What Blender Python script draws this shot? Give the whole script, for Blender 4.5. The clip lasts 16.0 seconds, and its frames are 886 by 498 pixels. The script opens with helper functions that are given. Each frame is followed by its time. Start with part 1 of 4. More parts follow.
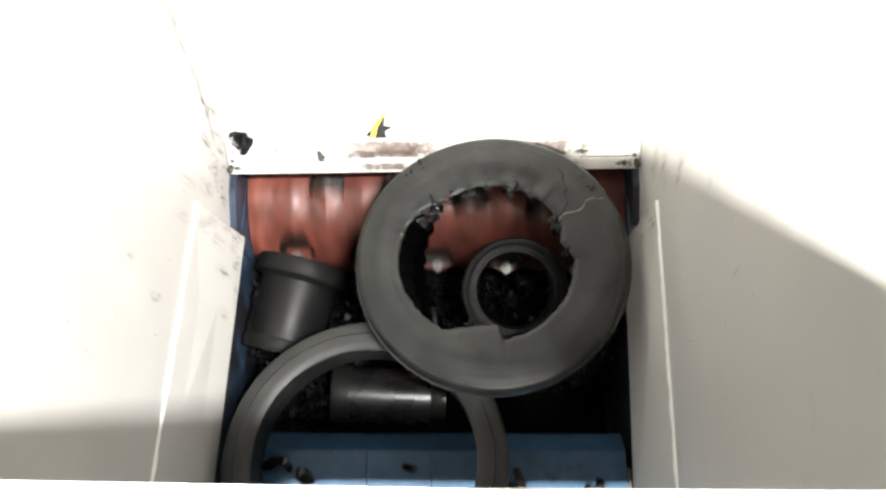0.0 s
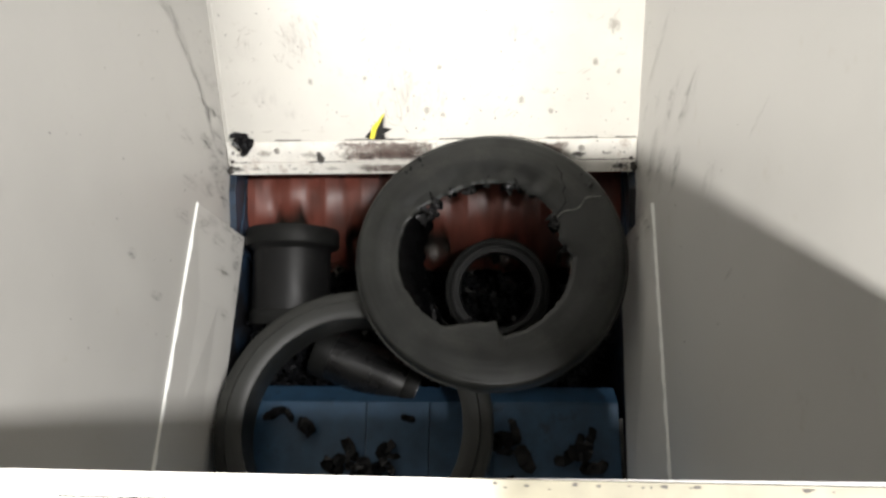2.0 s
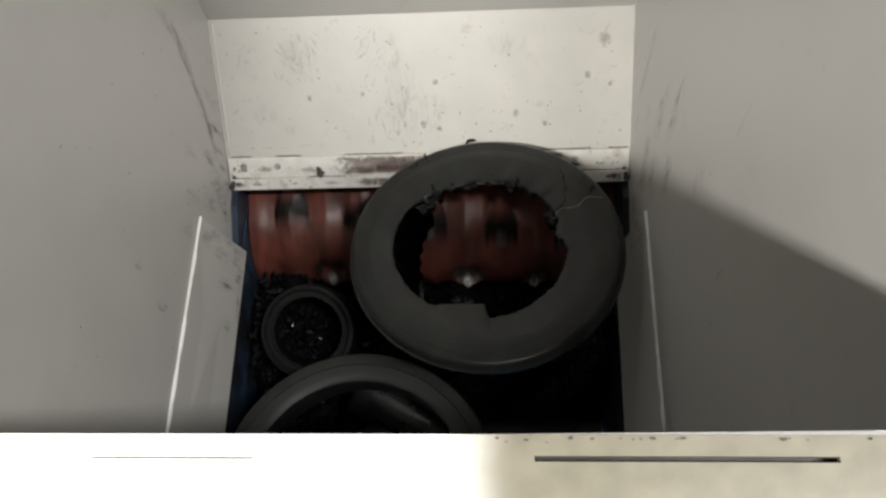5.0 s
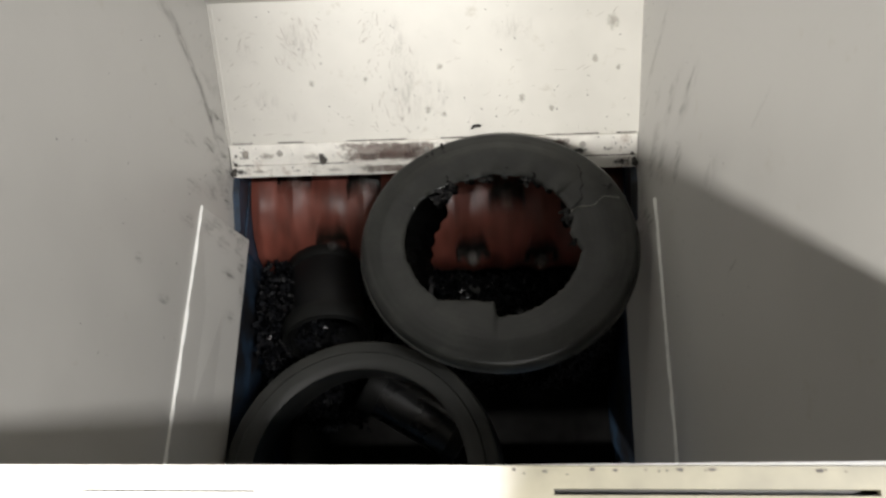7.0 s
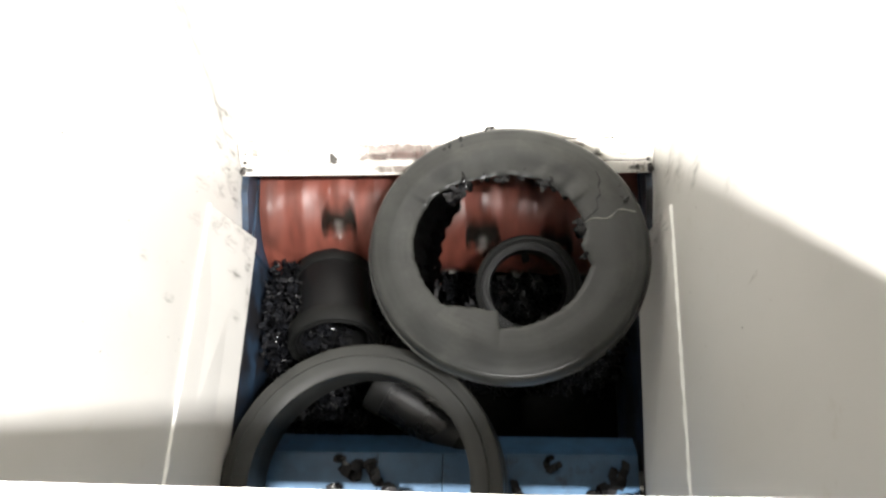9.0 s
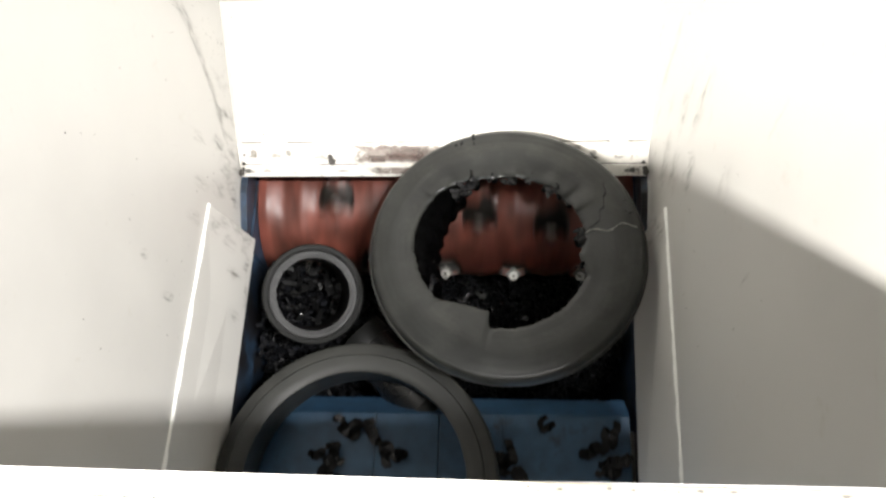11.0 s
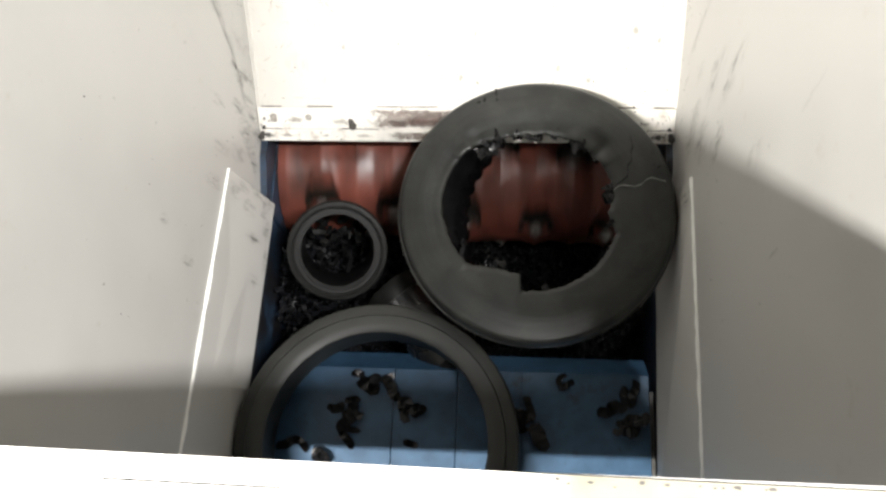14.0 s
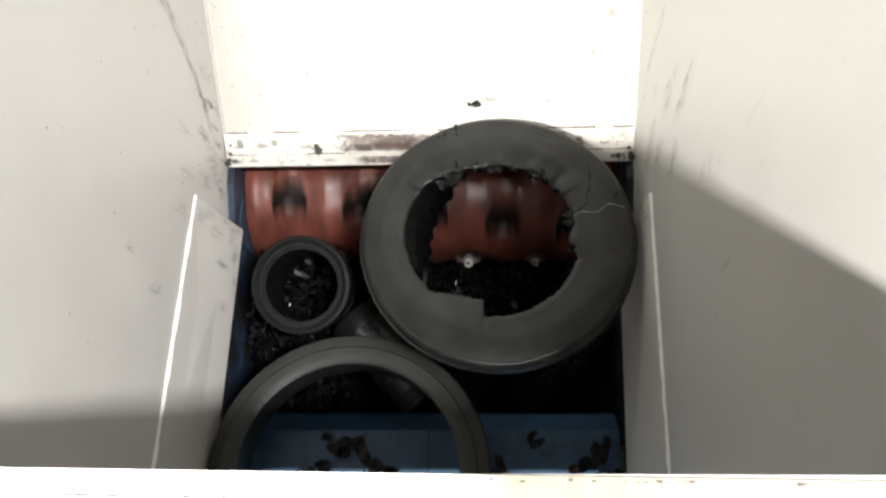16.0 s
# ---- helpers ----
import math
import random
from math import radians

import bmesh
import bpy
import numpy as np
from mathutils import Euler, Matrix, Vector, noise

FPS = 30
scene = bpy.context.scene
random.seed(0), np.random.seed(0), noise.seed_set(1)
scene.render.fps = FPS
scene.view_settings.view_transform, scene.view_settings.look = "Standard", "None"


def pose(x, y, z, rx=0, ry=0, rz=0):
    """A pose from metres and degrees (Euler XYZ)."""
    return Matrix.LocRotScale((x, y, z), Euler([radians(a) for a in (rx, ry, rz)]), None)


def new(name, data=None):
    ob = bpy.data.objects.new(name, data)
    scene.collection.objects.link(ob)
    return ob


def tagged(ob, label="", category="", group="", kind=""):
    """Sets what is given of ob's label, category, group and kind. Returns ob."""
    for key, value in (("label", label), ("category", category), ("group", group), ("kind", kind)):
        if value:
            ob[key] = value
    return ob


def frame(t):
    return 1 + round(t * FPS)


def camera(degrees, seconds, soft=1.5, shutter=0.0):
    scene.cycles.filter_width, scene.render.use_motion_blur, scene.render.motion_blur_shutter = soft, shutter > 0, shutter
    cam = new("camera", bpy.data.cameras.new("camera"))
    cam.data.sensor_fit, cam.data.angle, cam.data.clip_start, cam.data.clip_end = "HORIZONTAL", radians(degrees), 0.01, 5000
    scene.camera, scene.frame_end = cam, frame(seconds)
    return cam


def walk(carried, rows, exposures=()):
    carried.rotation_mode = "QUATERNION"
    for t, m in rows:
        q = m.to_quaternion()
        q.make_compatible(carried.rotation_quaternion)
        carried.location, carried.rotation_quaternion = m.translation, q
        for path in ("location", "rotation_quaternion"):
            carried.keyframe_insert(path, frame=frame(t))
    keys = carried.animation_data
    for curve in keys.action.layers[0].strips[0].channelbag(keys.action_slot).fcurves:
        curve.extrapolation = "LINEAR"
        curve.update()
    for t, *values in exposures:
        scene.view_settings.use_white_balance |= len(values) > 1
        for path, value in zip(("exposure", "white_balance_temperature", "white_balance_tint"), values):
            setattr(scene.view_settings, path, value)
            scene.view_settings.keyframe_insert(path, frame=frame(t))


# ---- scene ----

cam = camera(56.0, 16.0, soft=2.6, shutter=0.9)
PATH = [
    (0.0, 0.115, -0.737, 1.537, 20.42, 3.13, 0.60), (0.5, 0.122, -0.748, 1.546, 20.47, 3.14, 0.34),
    (1.0, 0.126, -0.756, 1.560, 22.65, 2.30, -0.15), (1.5, 0.125, -0.758, 1.558, 21.32, 3.05, -0.39),
    (2.0, 0.117, -0.743, 1.553, 20.51, 2.92, 0.85), (2.5, 0.116, -0.745, 1.551, 20.12, 3.09, 1.13),
    (3.0, 0.117, -0.751, 1.557, 20.74, 2.82, 0.77), (3.5, 0.118, -0.760, 1.567, 21.31, 2.97, 0.49),
    (4.0, 0.125, -0.771, 1.575, 21.90, 3.06, 0.11), (4.5, 0.119, -0.776, 1.576, 22.07, 3.02, 0.01),
    (7.0, 0.111, -0.749, 1.559, 20.48, 3.36, -0.19), (7.5, 0.106, -0.741, 1.550, 20.40, 3.27, 0.41),
    (8.0, 0.105, -0.741, 1.547, 20.72, 3.30, 0.81), (8.5, 0.106, -0.737, 1.544, 21.08, 3.52, 1.04),
    (9.0, 0.103, -0.736, 1.534, 20.67, 3.40, 1.10), (9.5, 0.101, -0.736, 1.532, 20.47, 3.24, 1.16),
    (12.0, 0.113, -0.748, 1.560, 21.04, 2.96, 1.41), (12.5, 0.117, -0.747, 1.561, 20.86, 2.73, 1.39),
    (13.0, 0.108, -0.739, 1.557, 20.20, 2.59, 1.40), (13.5, 0.099, -0.736, 1.542, 18.83, 3.52, 1.97),
    (14.0, 0.099, -0.731, 1.537, 18.37, 4.02, 2.46), (14.5, 0.107, -0.733, 1.542, 18.84, 3.61, 2.24),
    (15.0, 0.111, -0.740, 1.550, 19.43, 3.12, 1.38), (15.5, 0.118, -0.741, 1.556, 19.69, 3.01, 0.64),
    (16.0, 0.119, -0.740, 1.555, 19.75, 3.02, 0.46),
]
EXPOSURES = [(0.0, 1.08), (0.5, 0.7), (1.0, 0.3), (1.5, -0.4), (2.0, -0.3), (2.5, -0.35), (3.0, -0.45), (3.5, -0.7), (4.0, -1.0), (4.5, -1.2), (7.0, -0.85),
             (7.5, -0.45), (8.0, 0.15), (8.5, 0.8), (9.0, 1.18), (9.5, 1.22), (12.0, 0.25), (12.5, 0.25), (13.0, 0.34), (13.5, 0.36), (14.0, 0.14), (15.0, 0.03), (15.5, 0.07), (16.0, 0.15)]
walk(cam, [(t, pose(*r)) for t, *r in PATH], EXPOSURES)

# ---- light ----
world = bpy.data.worlds.new("hall")
world.use_nodes = True
world.node_tree.nodes["Background"].inputs[0].default_value = (0.9, 0.95, 1.0, 1)
world.node_tree.nodes["Background"].inputs[1].default_value = 0.004
scene.world = world


def tube_lamp(x, y, z, power, length, width, tint):
    data = bpy.data.lights.new("tube_light", "AREA")
    data.shape, data.size, data.size_y, data.energy, data.color = "RECTANGLE", length, width, power, tint
    ob = new("tube_light", data)
    ob.matrix_world = pose(x, y, z, 12 if y < -2 else 6)
    return ob


tube_lamp(1.28, -1.14, 3.36, 226, 1.1, 0.12, (1.0, 0.98, 0.96))
tube_lamp(-1.0, -2.12, 3.36, 392, 1.2, 0.12, (1.0, 0.97, 0.92))


# ---- materials ----
def material(name, colour, rough=0.5, metal=0.0, grain=30.0, vary=0.15, bump=0.1, dirt=None, dirt_scale=6.0, dirt_amount=0.3, spec=0.5, per_piece=0.0, coat=0.0, rings=0.0, streak=1.0):
    m = bpy.data.materials.new(name)
    m.use_nodes = True
    n, l = m.node_tree.nodes, m.node_tree.links
    b = n["Principled BSDF"]
    tc = n.new("ShaderNodeTexCoord")
    fine = n.new("ShaderNodeTexNoise")
    fine.inputs["Scale"].default_value, fine.inputs["Detail"].default_value = grain, 6
    stretch = n.new("ShaderNodeMapping")
    stretch.inputs["Scale"].default_value = (streak, 1, 1)
    l.new(tc.outputs["Object"], stretch.inputs["Vector"])
    l.new(stretch.outputs["Vector"], fine.inputs["Vector"])
    ramp = n.new("ShaderNodeValToRGB")
    c = Vector(colour)
    ramp.color_ramp.elements[0].position, ramp.color_ramp.elements[1].position = 0.3, 0.7
    ramp.color_ramp.elements[0].color = (*(c * (1 - vary)), 1)
    ramp.color_ramp.elements[1].color = (*[min(1, v) for v in c * (1 + vary)], 1)
    l.new(fine.outputs["Fac"], ramp.inputs["Fac"])
    col = ramp.outputs["Color"]
    rough_out = None
    if dirt:
        big = n.new("ShaderNodeTexNoise")
        big.inputs["Scale"].default_value, big.inputs["Detail"].default_value, big.inputs["Roughness"].default_value = dirt_scale, 8, 0.7
        l.new(tc.outputs["Object"], big.inputs["Vector"])
        mask = n.new("ShaderNodeMapRange")
        mask.inputs[1].default_value, mask.inputs[2].default_value = 0.72 - dirt_amount * 0.5, 0.82 - dirt_amount * 0.3
        l.new(big.outputs["Fac"], mask.inputs[0])
        mix = n.new("ShaderNodeMixRGB")
        mix.inputs["Color2"].default_value = (*dirt, 1)
        l.new(mask.outputs[0], mix.inputs["Fac"])
        l.new(col, mix.inputs["Color1"])
        col = mix.outputs["Color"]
    if per_piece:
        info = n.new("ShaderNodeNewGeometry")
        hsv = n.new("ShaderNodeHueSaturation")
        mr = n.new("ShaderNodeMapRange")
        mr.inputs[3].default_value, mr.inputs[4].default_value = 1 - per_piece, 1 + per_piece
        l.new(info.outputs["Random Per Island"], mr.inputs[0])
        l.new(mr.outputs[0], hsv.inputs["Value"])
        l.new(col, hsv.inputs["Color"])
        col = hsv.outputs["Color"]
    l.new(col, b.inputs["Base Color"])
    rr = n.new("ShaderNodeMapRange")
    rr.inputs[3].default_value, rr.inputs[4].default_value = max(0.03, rough - 0.12), min(1, rough + 0.12)
    l.new(fine.outputs["Fac"], rr.inputs[0])
    l.new(rr.outputs[0], b.inputs["Roughness"])
    b.inputs["Metallic"].default_value = metal
    b.inputs["Specular IOR Level"].default_value = spec
    b.inputs["Coat Weight"].default_value = coat
    b.inputs["Coat Roughness"].default_value = 0.2
    if bump:
        bp = n.new("ShaderNodeBump")
        bp.inputs["Strength"].default_value, bp.inputs["Distance"].default_value = bump, 0.003
        l.new(fine.outputs["Fac"], bp.inputs["Height"])
        l.new(bp.outputs["Normal"], b.inputs["Normal"])
        if rings:
            wave = n.new("ShaderNodeTexWave")
            wave.wave_type, wave.rings_direction = "RINGS", "Z"
            wave.inputs["Scale"].default_value, wave.inputs["Distortion"].default_value = 28, 5
            wave.inputs["Detail"].default_value, wave.inputs["Detail Scale"].default_value = 4, 0.6
            l.new(tc.outputs["Object"], wave.inputs["Vector"])
            turned = n.new("ShaderNodeBump")
            turned.inputs["Strength"].default_value, turned.inputs["Distance"].default_value = rings, 0.003
            l.new(wave.outputs["Fac"], turned.inputs["Height"])
            l.new(bp.outputs["Normal"], turned.inputs["Normal"])
            l.new(turned.outputs["Normal"], b.inputs["Normal"])
    return m


WHITE = material("white_paint", (0.475, 0.465, 0.442), 0.42, grain=9, vary=0.03, bump=0.03, dirt=(0.42, 0.40, 0.36), dirt_scale=16, dirt_amount=0.2)
BACKWHITE = material("scuffed_white_paint", (0.53, 0.515, 0.475), 0.45, grain=14, vary=0.04, bump=0.04, dirt=(0.38, 0.35, 0.30), dirt_scale=22, dirt_amount=0.24)
STRIPWHITE = material("worn_white_steel", (0.72, 0.70, 0.65), 0.45, grain=40, vary=0.08, bump=0.1, dirt=(0.40, 0.34, 0.29), dirt_scale=30, dirt_amount=0.34)
SEAMWHITE = material("fresh_white_paint", (0.86, 0.86, 0.83), 0.35, grain=60, vary=0.04, bump=0.1)
RIMPAINT = material("rim_paint", (0.80, 0.79, 0.74), 0.42, grain=24, vary=0.03, bump=0.04, dirt=(0.60, 0.54, 0.36), dirt_scale=45, dirt_amount=0.18)


def turn_cream(m, x0, x1, colour):
    """The base colour turns to the given one from x0 to x1."""
    n, l = m.node_tree.nodes, m.node_tree.links
    b = n["Principled BSDF"]
    tc = n.new("ShaderNodeTexCoord")
    sep = n.new("ShaderNodeSeparateXYZ")
    l.new(tc.outputs["Object"], sep.inputs[0])
    nz = n.new("ShaderNodeTexNoise")
    nz.inputs["Scale"].default_value, nz.inputs["Detail"].default_value = 60, 7
    l.new(tc.outputs["Object"], nz.inputs["Vector"])
    wave = n.new("ShaderNodeMath")
    wave.operation = "MULTIPLY_ADD"
    wave.inputs[1].default_value = 0.012
    l.new(nz.outputs["Fac"], wave.inputs[0])
    l.new(sep.outputs["X"], wave.inputs[2])
    ramp = n.new("ShaderNodeMapRange")
    ramp.interpolation_type = "SMOOTHSTEP"
    ramp.inputs[1].default_value, ramp.inputs[2].default_value = x0, x1
    l.new(wave.outputs[0], ramp.inputs[0])
    tone = n.new("ShaderNodeValToRGB")
    tone.color_ramp.elements[0].position, tone.color_ramp.elements[1].position = 0.35, 0.7
    tone.color_ramp.elements[0].color = (*(Vector(colour) * 0.85), 1)
    tone.color_ramp.elements[1].color = (*(Vector(colour) * 1.12), 1)
    l.new(nz.outputs["Fac"], tone.inputs["Fac"])
    mix = n.new("ShaderNodeMixRGB")
    l.new(ramp.outputs[0], mix.inputs["Fac"])
    l.new(b.inputs["Base Color"].links[0].from_socket, mix.inputs["Color1"])
    l.new(tone.outputs["Color"], mix.inputs["Color2"])
    l.new(mix.outputs["Color"], b.inputs["Base Color"])


# the rim is a darker cream east of about x = 0.1
turn_cream(RIMPAINT, 0.092, 0.135, (0.165, 0.152, 0.108))
BLUE = material("blue_machine_paint", (0.031, 0.076, 0.138), 0.42, grain=25, vary=0.25, bump=0.08, dirt=(0.012, 0.013, 0.016), dirt_scale=12, dirt_amount=0.3)
GRIMYBLUE = material("grimy_blue_paint", (0.03, 0.07, 0.13), 0.45, grain=25, vary=0.25, bump=0.1, dirt=(0.012, 0.012, 0.014), dirt_scale=7, dirt_amount=0.8)
RED = material("red_rotor_paint", (0.145, 0.043, 0.030), 0.39, grain=22, vary=0.45, bump=0.25, dirt=(0.045, 0.019, 0.014), dirt_scale=9, dirt_amount=0.5, spec=0.45, streak=1.5)
# one near-black, almost matte colour for the whole chamber bed
BED = material("near_black_bed_steel", (0.0042, 0.0041, 0.004), 0.85, grain=40, vary=0.4, bump=0.2, spec=0.04)
SEAT = material("oily_knife_seat", (0.012, 0.0105, 0.0085), 0.5, grain=40, vary=0.4, bump=0.3, dirt=(0.05, 0.02, 0.014), dirt_scale=30, dirt_amount=0.35, spec=0.25)
BLACK = material("black_polyethylene", (0.0062, 0.0062, 0.0063), 0.46, grain=18, vary=0.2, bump=0.08, dirt=(0.013, 0.013, 0.012), dirt_scale=8, dirt_amount=0.3, spec=0.2)
GLOSSY = material("glossy_black_polyethylene", (0.0075, 0.0075, 0.0077), 0.28, grain=18, vary=0.2, bump=0.08, dirt=(0.014, 0.014, 0.013), dirt_scale=8, dirt_amount=0.3, spec=0.6)
DULL = material("dusty_black_polyethylene", (0.0158, 0.0165, 0.0146), 0.52, grain=16, vary=0.25, bump=0.12, dirt=(0.032, 0.032, 0.027), dirt_scale=9, dirt_amount=0.36)
RINGPLASTIC = material("scuffed_black_polyethylene", (0.0125, 0.0134, 0.0121), 0.40, grain=22, vary=0.38, bump=0.16, dirt=(0.0265, 0.0275, 0.0238), dirt_scale=13, dirt_amount=0.42, rings=0.03, spec=0.4)
COLLAR = material("worn_black_polyethylene", (0.0078, 0.0080, 0.0076), 0.52, grain=18, vary=0.3, bump=0.1, dirt=(0.015, 0.015, 0.0135), dirt_scale=12, dirt_amount=0.3, spec=0.14)
PALE = material("stress_whitened_plastic", (0.20, 0.20, 0.18), 0.5, vary=0.2, bump=0.05)
FINECHIP = material("dusty_black_chip", (0.0052, 0.0055, 0.0066), 0.42, grain=60, vary=0.3, bump=0.1, per_piece=0.8, spec=0.07)
CHIP = material("black_plastic_chip", (0.0075, 0.0075, 0.0083), 0.22, grain=60, vary=0.3, bump=0.1, per_piece=0.8, spec=0.2)
RAIL = material("greasy_steel", (0.10, 0.097, 0.09), 0.5, metal=0.6, grain=60, vary=0.3, bump=0.1, dirt=(0.02, 0.019, 0.017), dirt_scale=20, dirt_amount=0.5)
STEEL = material("worn_steel", (0.30, 0.29, 0.275), 0.36, metal=0.9, grain=60, vary=0.15, bump=0.05)
BRIGHT = material("polished_steel", (0.48, 0.465, 0.44), 0.3, metal=0.75, grain=60, vary=0.1, bump=0.05)
SCRAPED = material("scraped_steel", (0.15, 0.145, 0.135), 0.34, metal=0.9, grain=60, vary=0.3, bump=0.1)
DARKSTEEL = material("oily_dark_steel", (0.03, 0.028, 0.026), 0.4, metal=0.3, grain=40, vary=0.3, bump=0.1)
YELLOW = material("yellow_plastic", (0.75, 0.65, 0.03), 0.4, vary=0.05, bump=0.02)
# black for grime, and for the shade line painted below the strip's bar
GRIME_SHADE = material("black_grime_and_shade", (0.05, 0.045, 0.04), 0.7, grain=60, vary=0.4, bump=0.1)
SCUFF = material("grey_scuff", (0.30, 0.28, 0.25), 0.6, grain=60, vary=0.3, bump=0.02)
CONCRETE = material("grey_concrete", (0.2, 0.195, 0.185), 0.8, grain=8, vary=0.15, bump=0.2)
PLASTER = material("pale_plaster", (0.17, 0.17, 0.165), 0.8, grain=12, vary=0.05, bump=0.1)


def smudge_material(name, colour, strength):
    """Dirt rubbed onto paint: it fades towards its border and breaks up in streaks."""
    m = bpy.data.materials.new(name)
    m.use_nodes = True
    n, l = m.node_tree.nodes, m.node_tree.links
    b = n["Principled BSDF"]
    b.inputs["Base Color"].default_value = (*colour, 1)
    b.inputs["Roughness"].default_value = 0.6
    tc = n.new("ShaderNodeTexCoord")
    ma = n.new("ShaderNodeMapping")
    ma.inputs["Location"].default_value = (-1, -1, 0)
    ma.inputs["Scale"].default_value = (2, 2, 0)
    l.new(tc.outputs["Generated"], ma.inputs["Vector"])
    ln = n.new("ShaderNodeVectorMath")
    ln.operation = "LENGTH"
    l.new(ma.outputs["Vector"], ln.inputs[0])
    fade = n.new("ShaderNodeMapRange")
    fade.inputs[1].default_value, fade.inputs[2].default_value, fade.inputs[3].default_value, fade.inputs[4].default_value = 0.1, 1.0, 1.0, 0.0
    l.new(ln.outputs["Value"], fade.inputs[0])
    nz = n.new("ShaderNodeTexNoise")
    nz.inputs["Scale"].default_value, nz.inputs["Detail"].default_value, nz.inputs["Roughness"].default_value = 120, 9, 0.75
    info = n.new("ShaderNodeObjectInfo")
    add = n.new("ShaderNodeVectorMath")
    l.new(tc.outputs["Object"], add.inputs[0])
    l.new(info.outputs["Random"], add.inputs[1])
    squash = n.new("ShaderNodeMapping")
    squash.inputs["Scale"].default_value = (1.0, 0.22, 1.0)
    squash.inputs["Rotation"].default_value = (0, 0, 0.12)
    l.new(add.outputs["Vector"], squash.inputs["Vector"])
    l.new(squash.outputs["Vector"], nz.inputs["Vector"])
    cut = n.new("ShaderNodeMapRange")
    cut.inputs[1].default_value, cut.inputs[2].default_value = 0.46, 0.72
    l.new(nz.outputs["Fac"], cut.inputs[0])
    mul = n.new("ShaderNodeMath")
    mul.operation = "MULTIPLY"
    l.new(fade.outputs[0], mul.inputs[0])
    l.new(cut.outputs[0], mul.inputs[1])
    mul2 = n.new("ShaderNodeMath")
    mul2.operation = "MULTIPLY"
    mul2.inputs[1].default_value = strength
    l.new(mul.outputs[0], mul2.inputs[0])
    l.new(mul2.outputs[0], b.inputs["Alpha"])
    return m


def stain_material(name, dark, pale, strength, rounded=True):
    """A dried stain with a ragged border and a mottled inside."""
    m = bpy.data.materials.new(name)
    m.use_nodes = True
    n, l = m.node_tree.nodes, m.node_tree.links
    b = n["Principled BSDF"]
    b.inputs["Roughness"].default_value = 0.55
    tc = n.new("ShaderNodeTexCoord")
    info = n.new("ShaderNodeObjectInfo")
    add = n.new("ShaderNodeVectorMath")
    l.new(tc.outputs["Object"], add.inputs[0])
    l.new(info.outputs["Random"], add.inputs[1])
    nz = n.new("ShaderNodeTexNoise")
    nz.inputs["Scale"].default_value, nz.inputs["Detail"].default_value, nz.inputs["Roughness"].default_value = 150 if rounded else 80, 8, 0.72
    l.new(add.outputs["Vector"], nz.inputs["Vector"])
    ma = n.new("ShaderNodeMapping")
    ma.inputs["Location"].default_value = (-1, -1, 0)
    ma.inputs["Scale"].default_value = (2, 2, 0)
    l.new(tc.outputs["Generated"], ma.inputs["Vector"])
    ab = n.new("ShaderNodeVectorMath")
    ab.operation = "ABSOLUTE"
    l.new(ma.outputs["Vector"], ab.inputs[0])
    sep = n.new("ShaderNodeSeparateXYZ")
    l.new(ab.outputs["Vector"], sep.inputs[0])
    far = n.new("ShaderNodeMath")
    far.operation = "MAXIMUM"
    l.new(sep.outputs["X"], far.inputs[0])
    l.new(sep.outputs["Y"], far.inputs[1])
    if rounded:
        far = n.new("ShaderNodeVectorMath")
        far.operation = "LENGTH"
        l.new(ab.outputs["Vector"], far.inputs[0])
    rag = n.new("ShaderNodeMath")
    rag.operation = "MULTIPLY_ADD"
    rag.inputs[1].default_value = 1.9 if rounded else 1.5
    l.new(nz.outputs["Fac"], rag.inputs[0])
    l.new(far.outputs["Value"], rag.inputs[2])
    cut = n.new("ShaderNodeMapRange")
    cut.inputs[1].default_value, cut.inputs[2].default_value, cut.inputs[3].default_value, cut.inputs[4].default_value = 1.2, 1.62, strength, 0.0
    l.new(rag.outputs[0], cut.inputs[0])
    l.new(cut.outputs[0], b.inputs["Alpha"])
    mix = n.new("ShaderNodeValToRGB")
    mix.color_ramp.elements[0].position, mix.color_ramp.elements[1].position = 0.38, 0.62
    mix.color_ramp.elements[0].color, mix.color_ramp.elements[1].color = (*dark, 1), (*pale, 1)
    l.new(nz.outputs["Fac"], mix.inputs["Fac"])
    l.new(mix.outputs["Color"], b.inputs["Base Color"])
    return m


SMUDGE = smudge_material("rubbed_grime", (0.09, 0.08, 0.07), 0.9)
RUB = smudge_material("brown_rub", (0.15, 0.125, 0.10), 0.5)
VEIL = smudge_material("grey_veil", (0.20, 0.185, 0.165), 0.55)
SMEAR = smudge_material("faint_grime", (0.16, 0.145, 0.12), 0.4)
RUSTY = smudge_material("rusty_grime", (0.14, 0.05, 0.035), 0.9)
STAINBROWN = stain_material("brown_stain", (0.17, 0.13, 0.115), (0.34, 0.30, 0.27), 0.85, False)
STAINRED = stain_material("rust_stain", (0.10, 0.045, 0.035), (0.20, 0.12, 0.10), 0.7, False)
STAINDARK = stain_material("grease_stain", (0.03, 0.028, 0.026), (0.14, 0.13, 0.12), 0.9)
STAINPALE = stain_material("beige_stain", (0.36, 0.33, 0.28), (0.44, 0.41, 0.36), 0.42)
SCRATCH = material("grey_scratch", (0.27, 0.24, 0.21), 0.6, grain=90, vary=0.4, bump=0)
SPECKS = material("dark_speck", (0.06, 0.055, 0.05), 0.6, vary=0.4, bump=0)


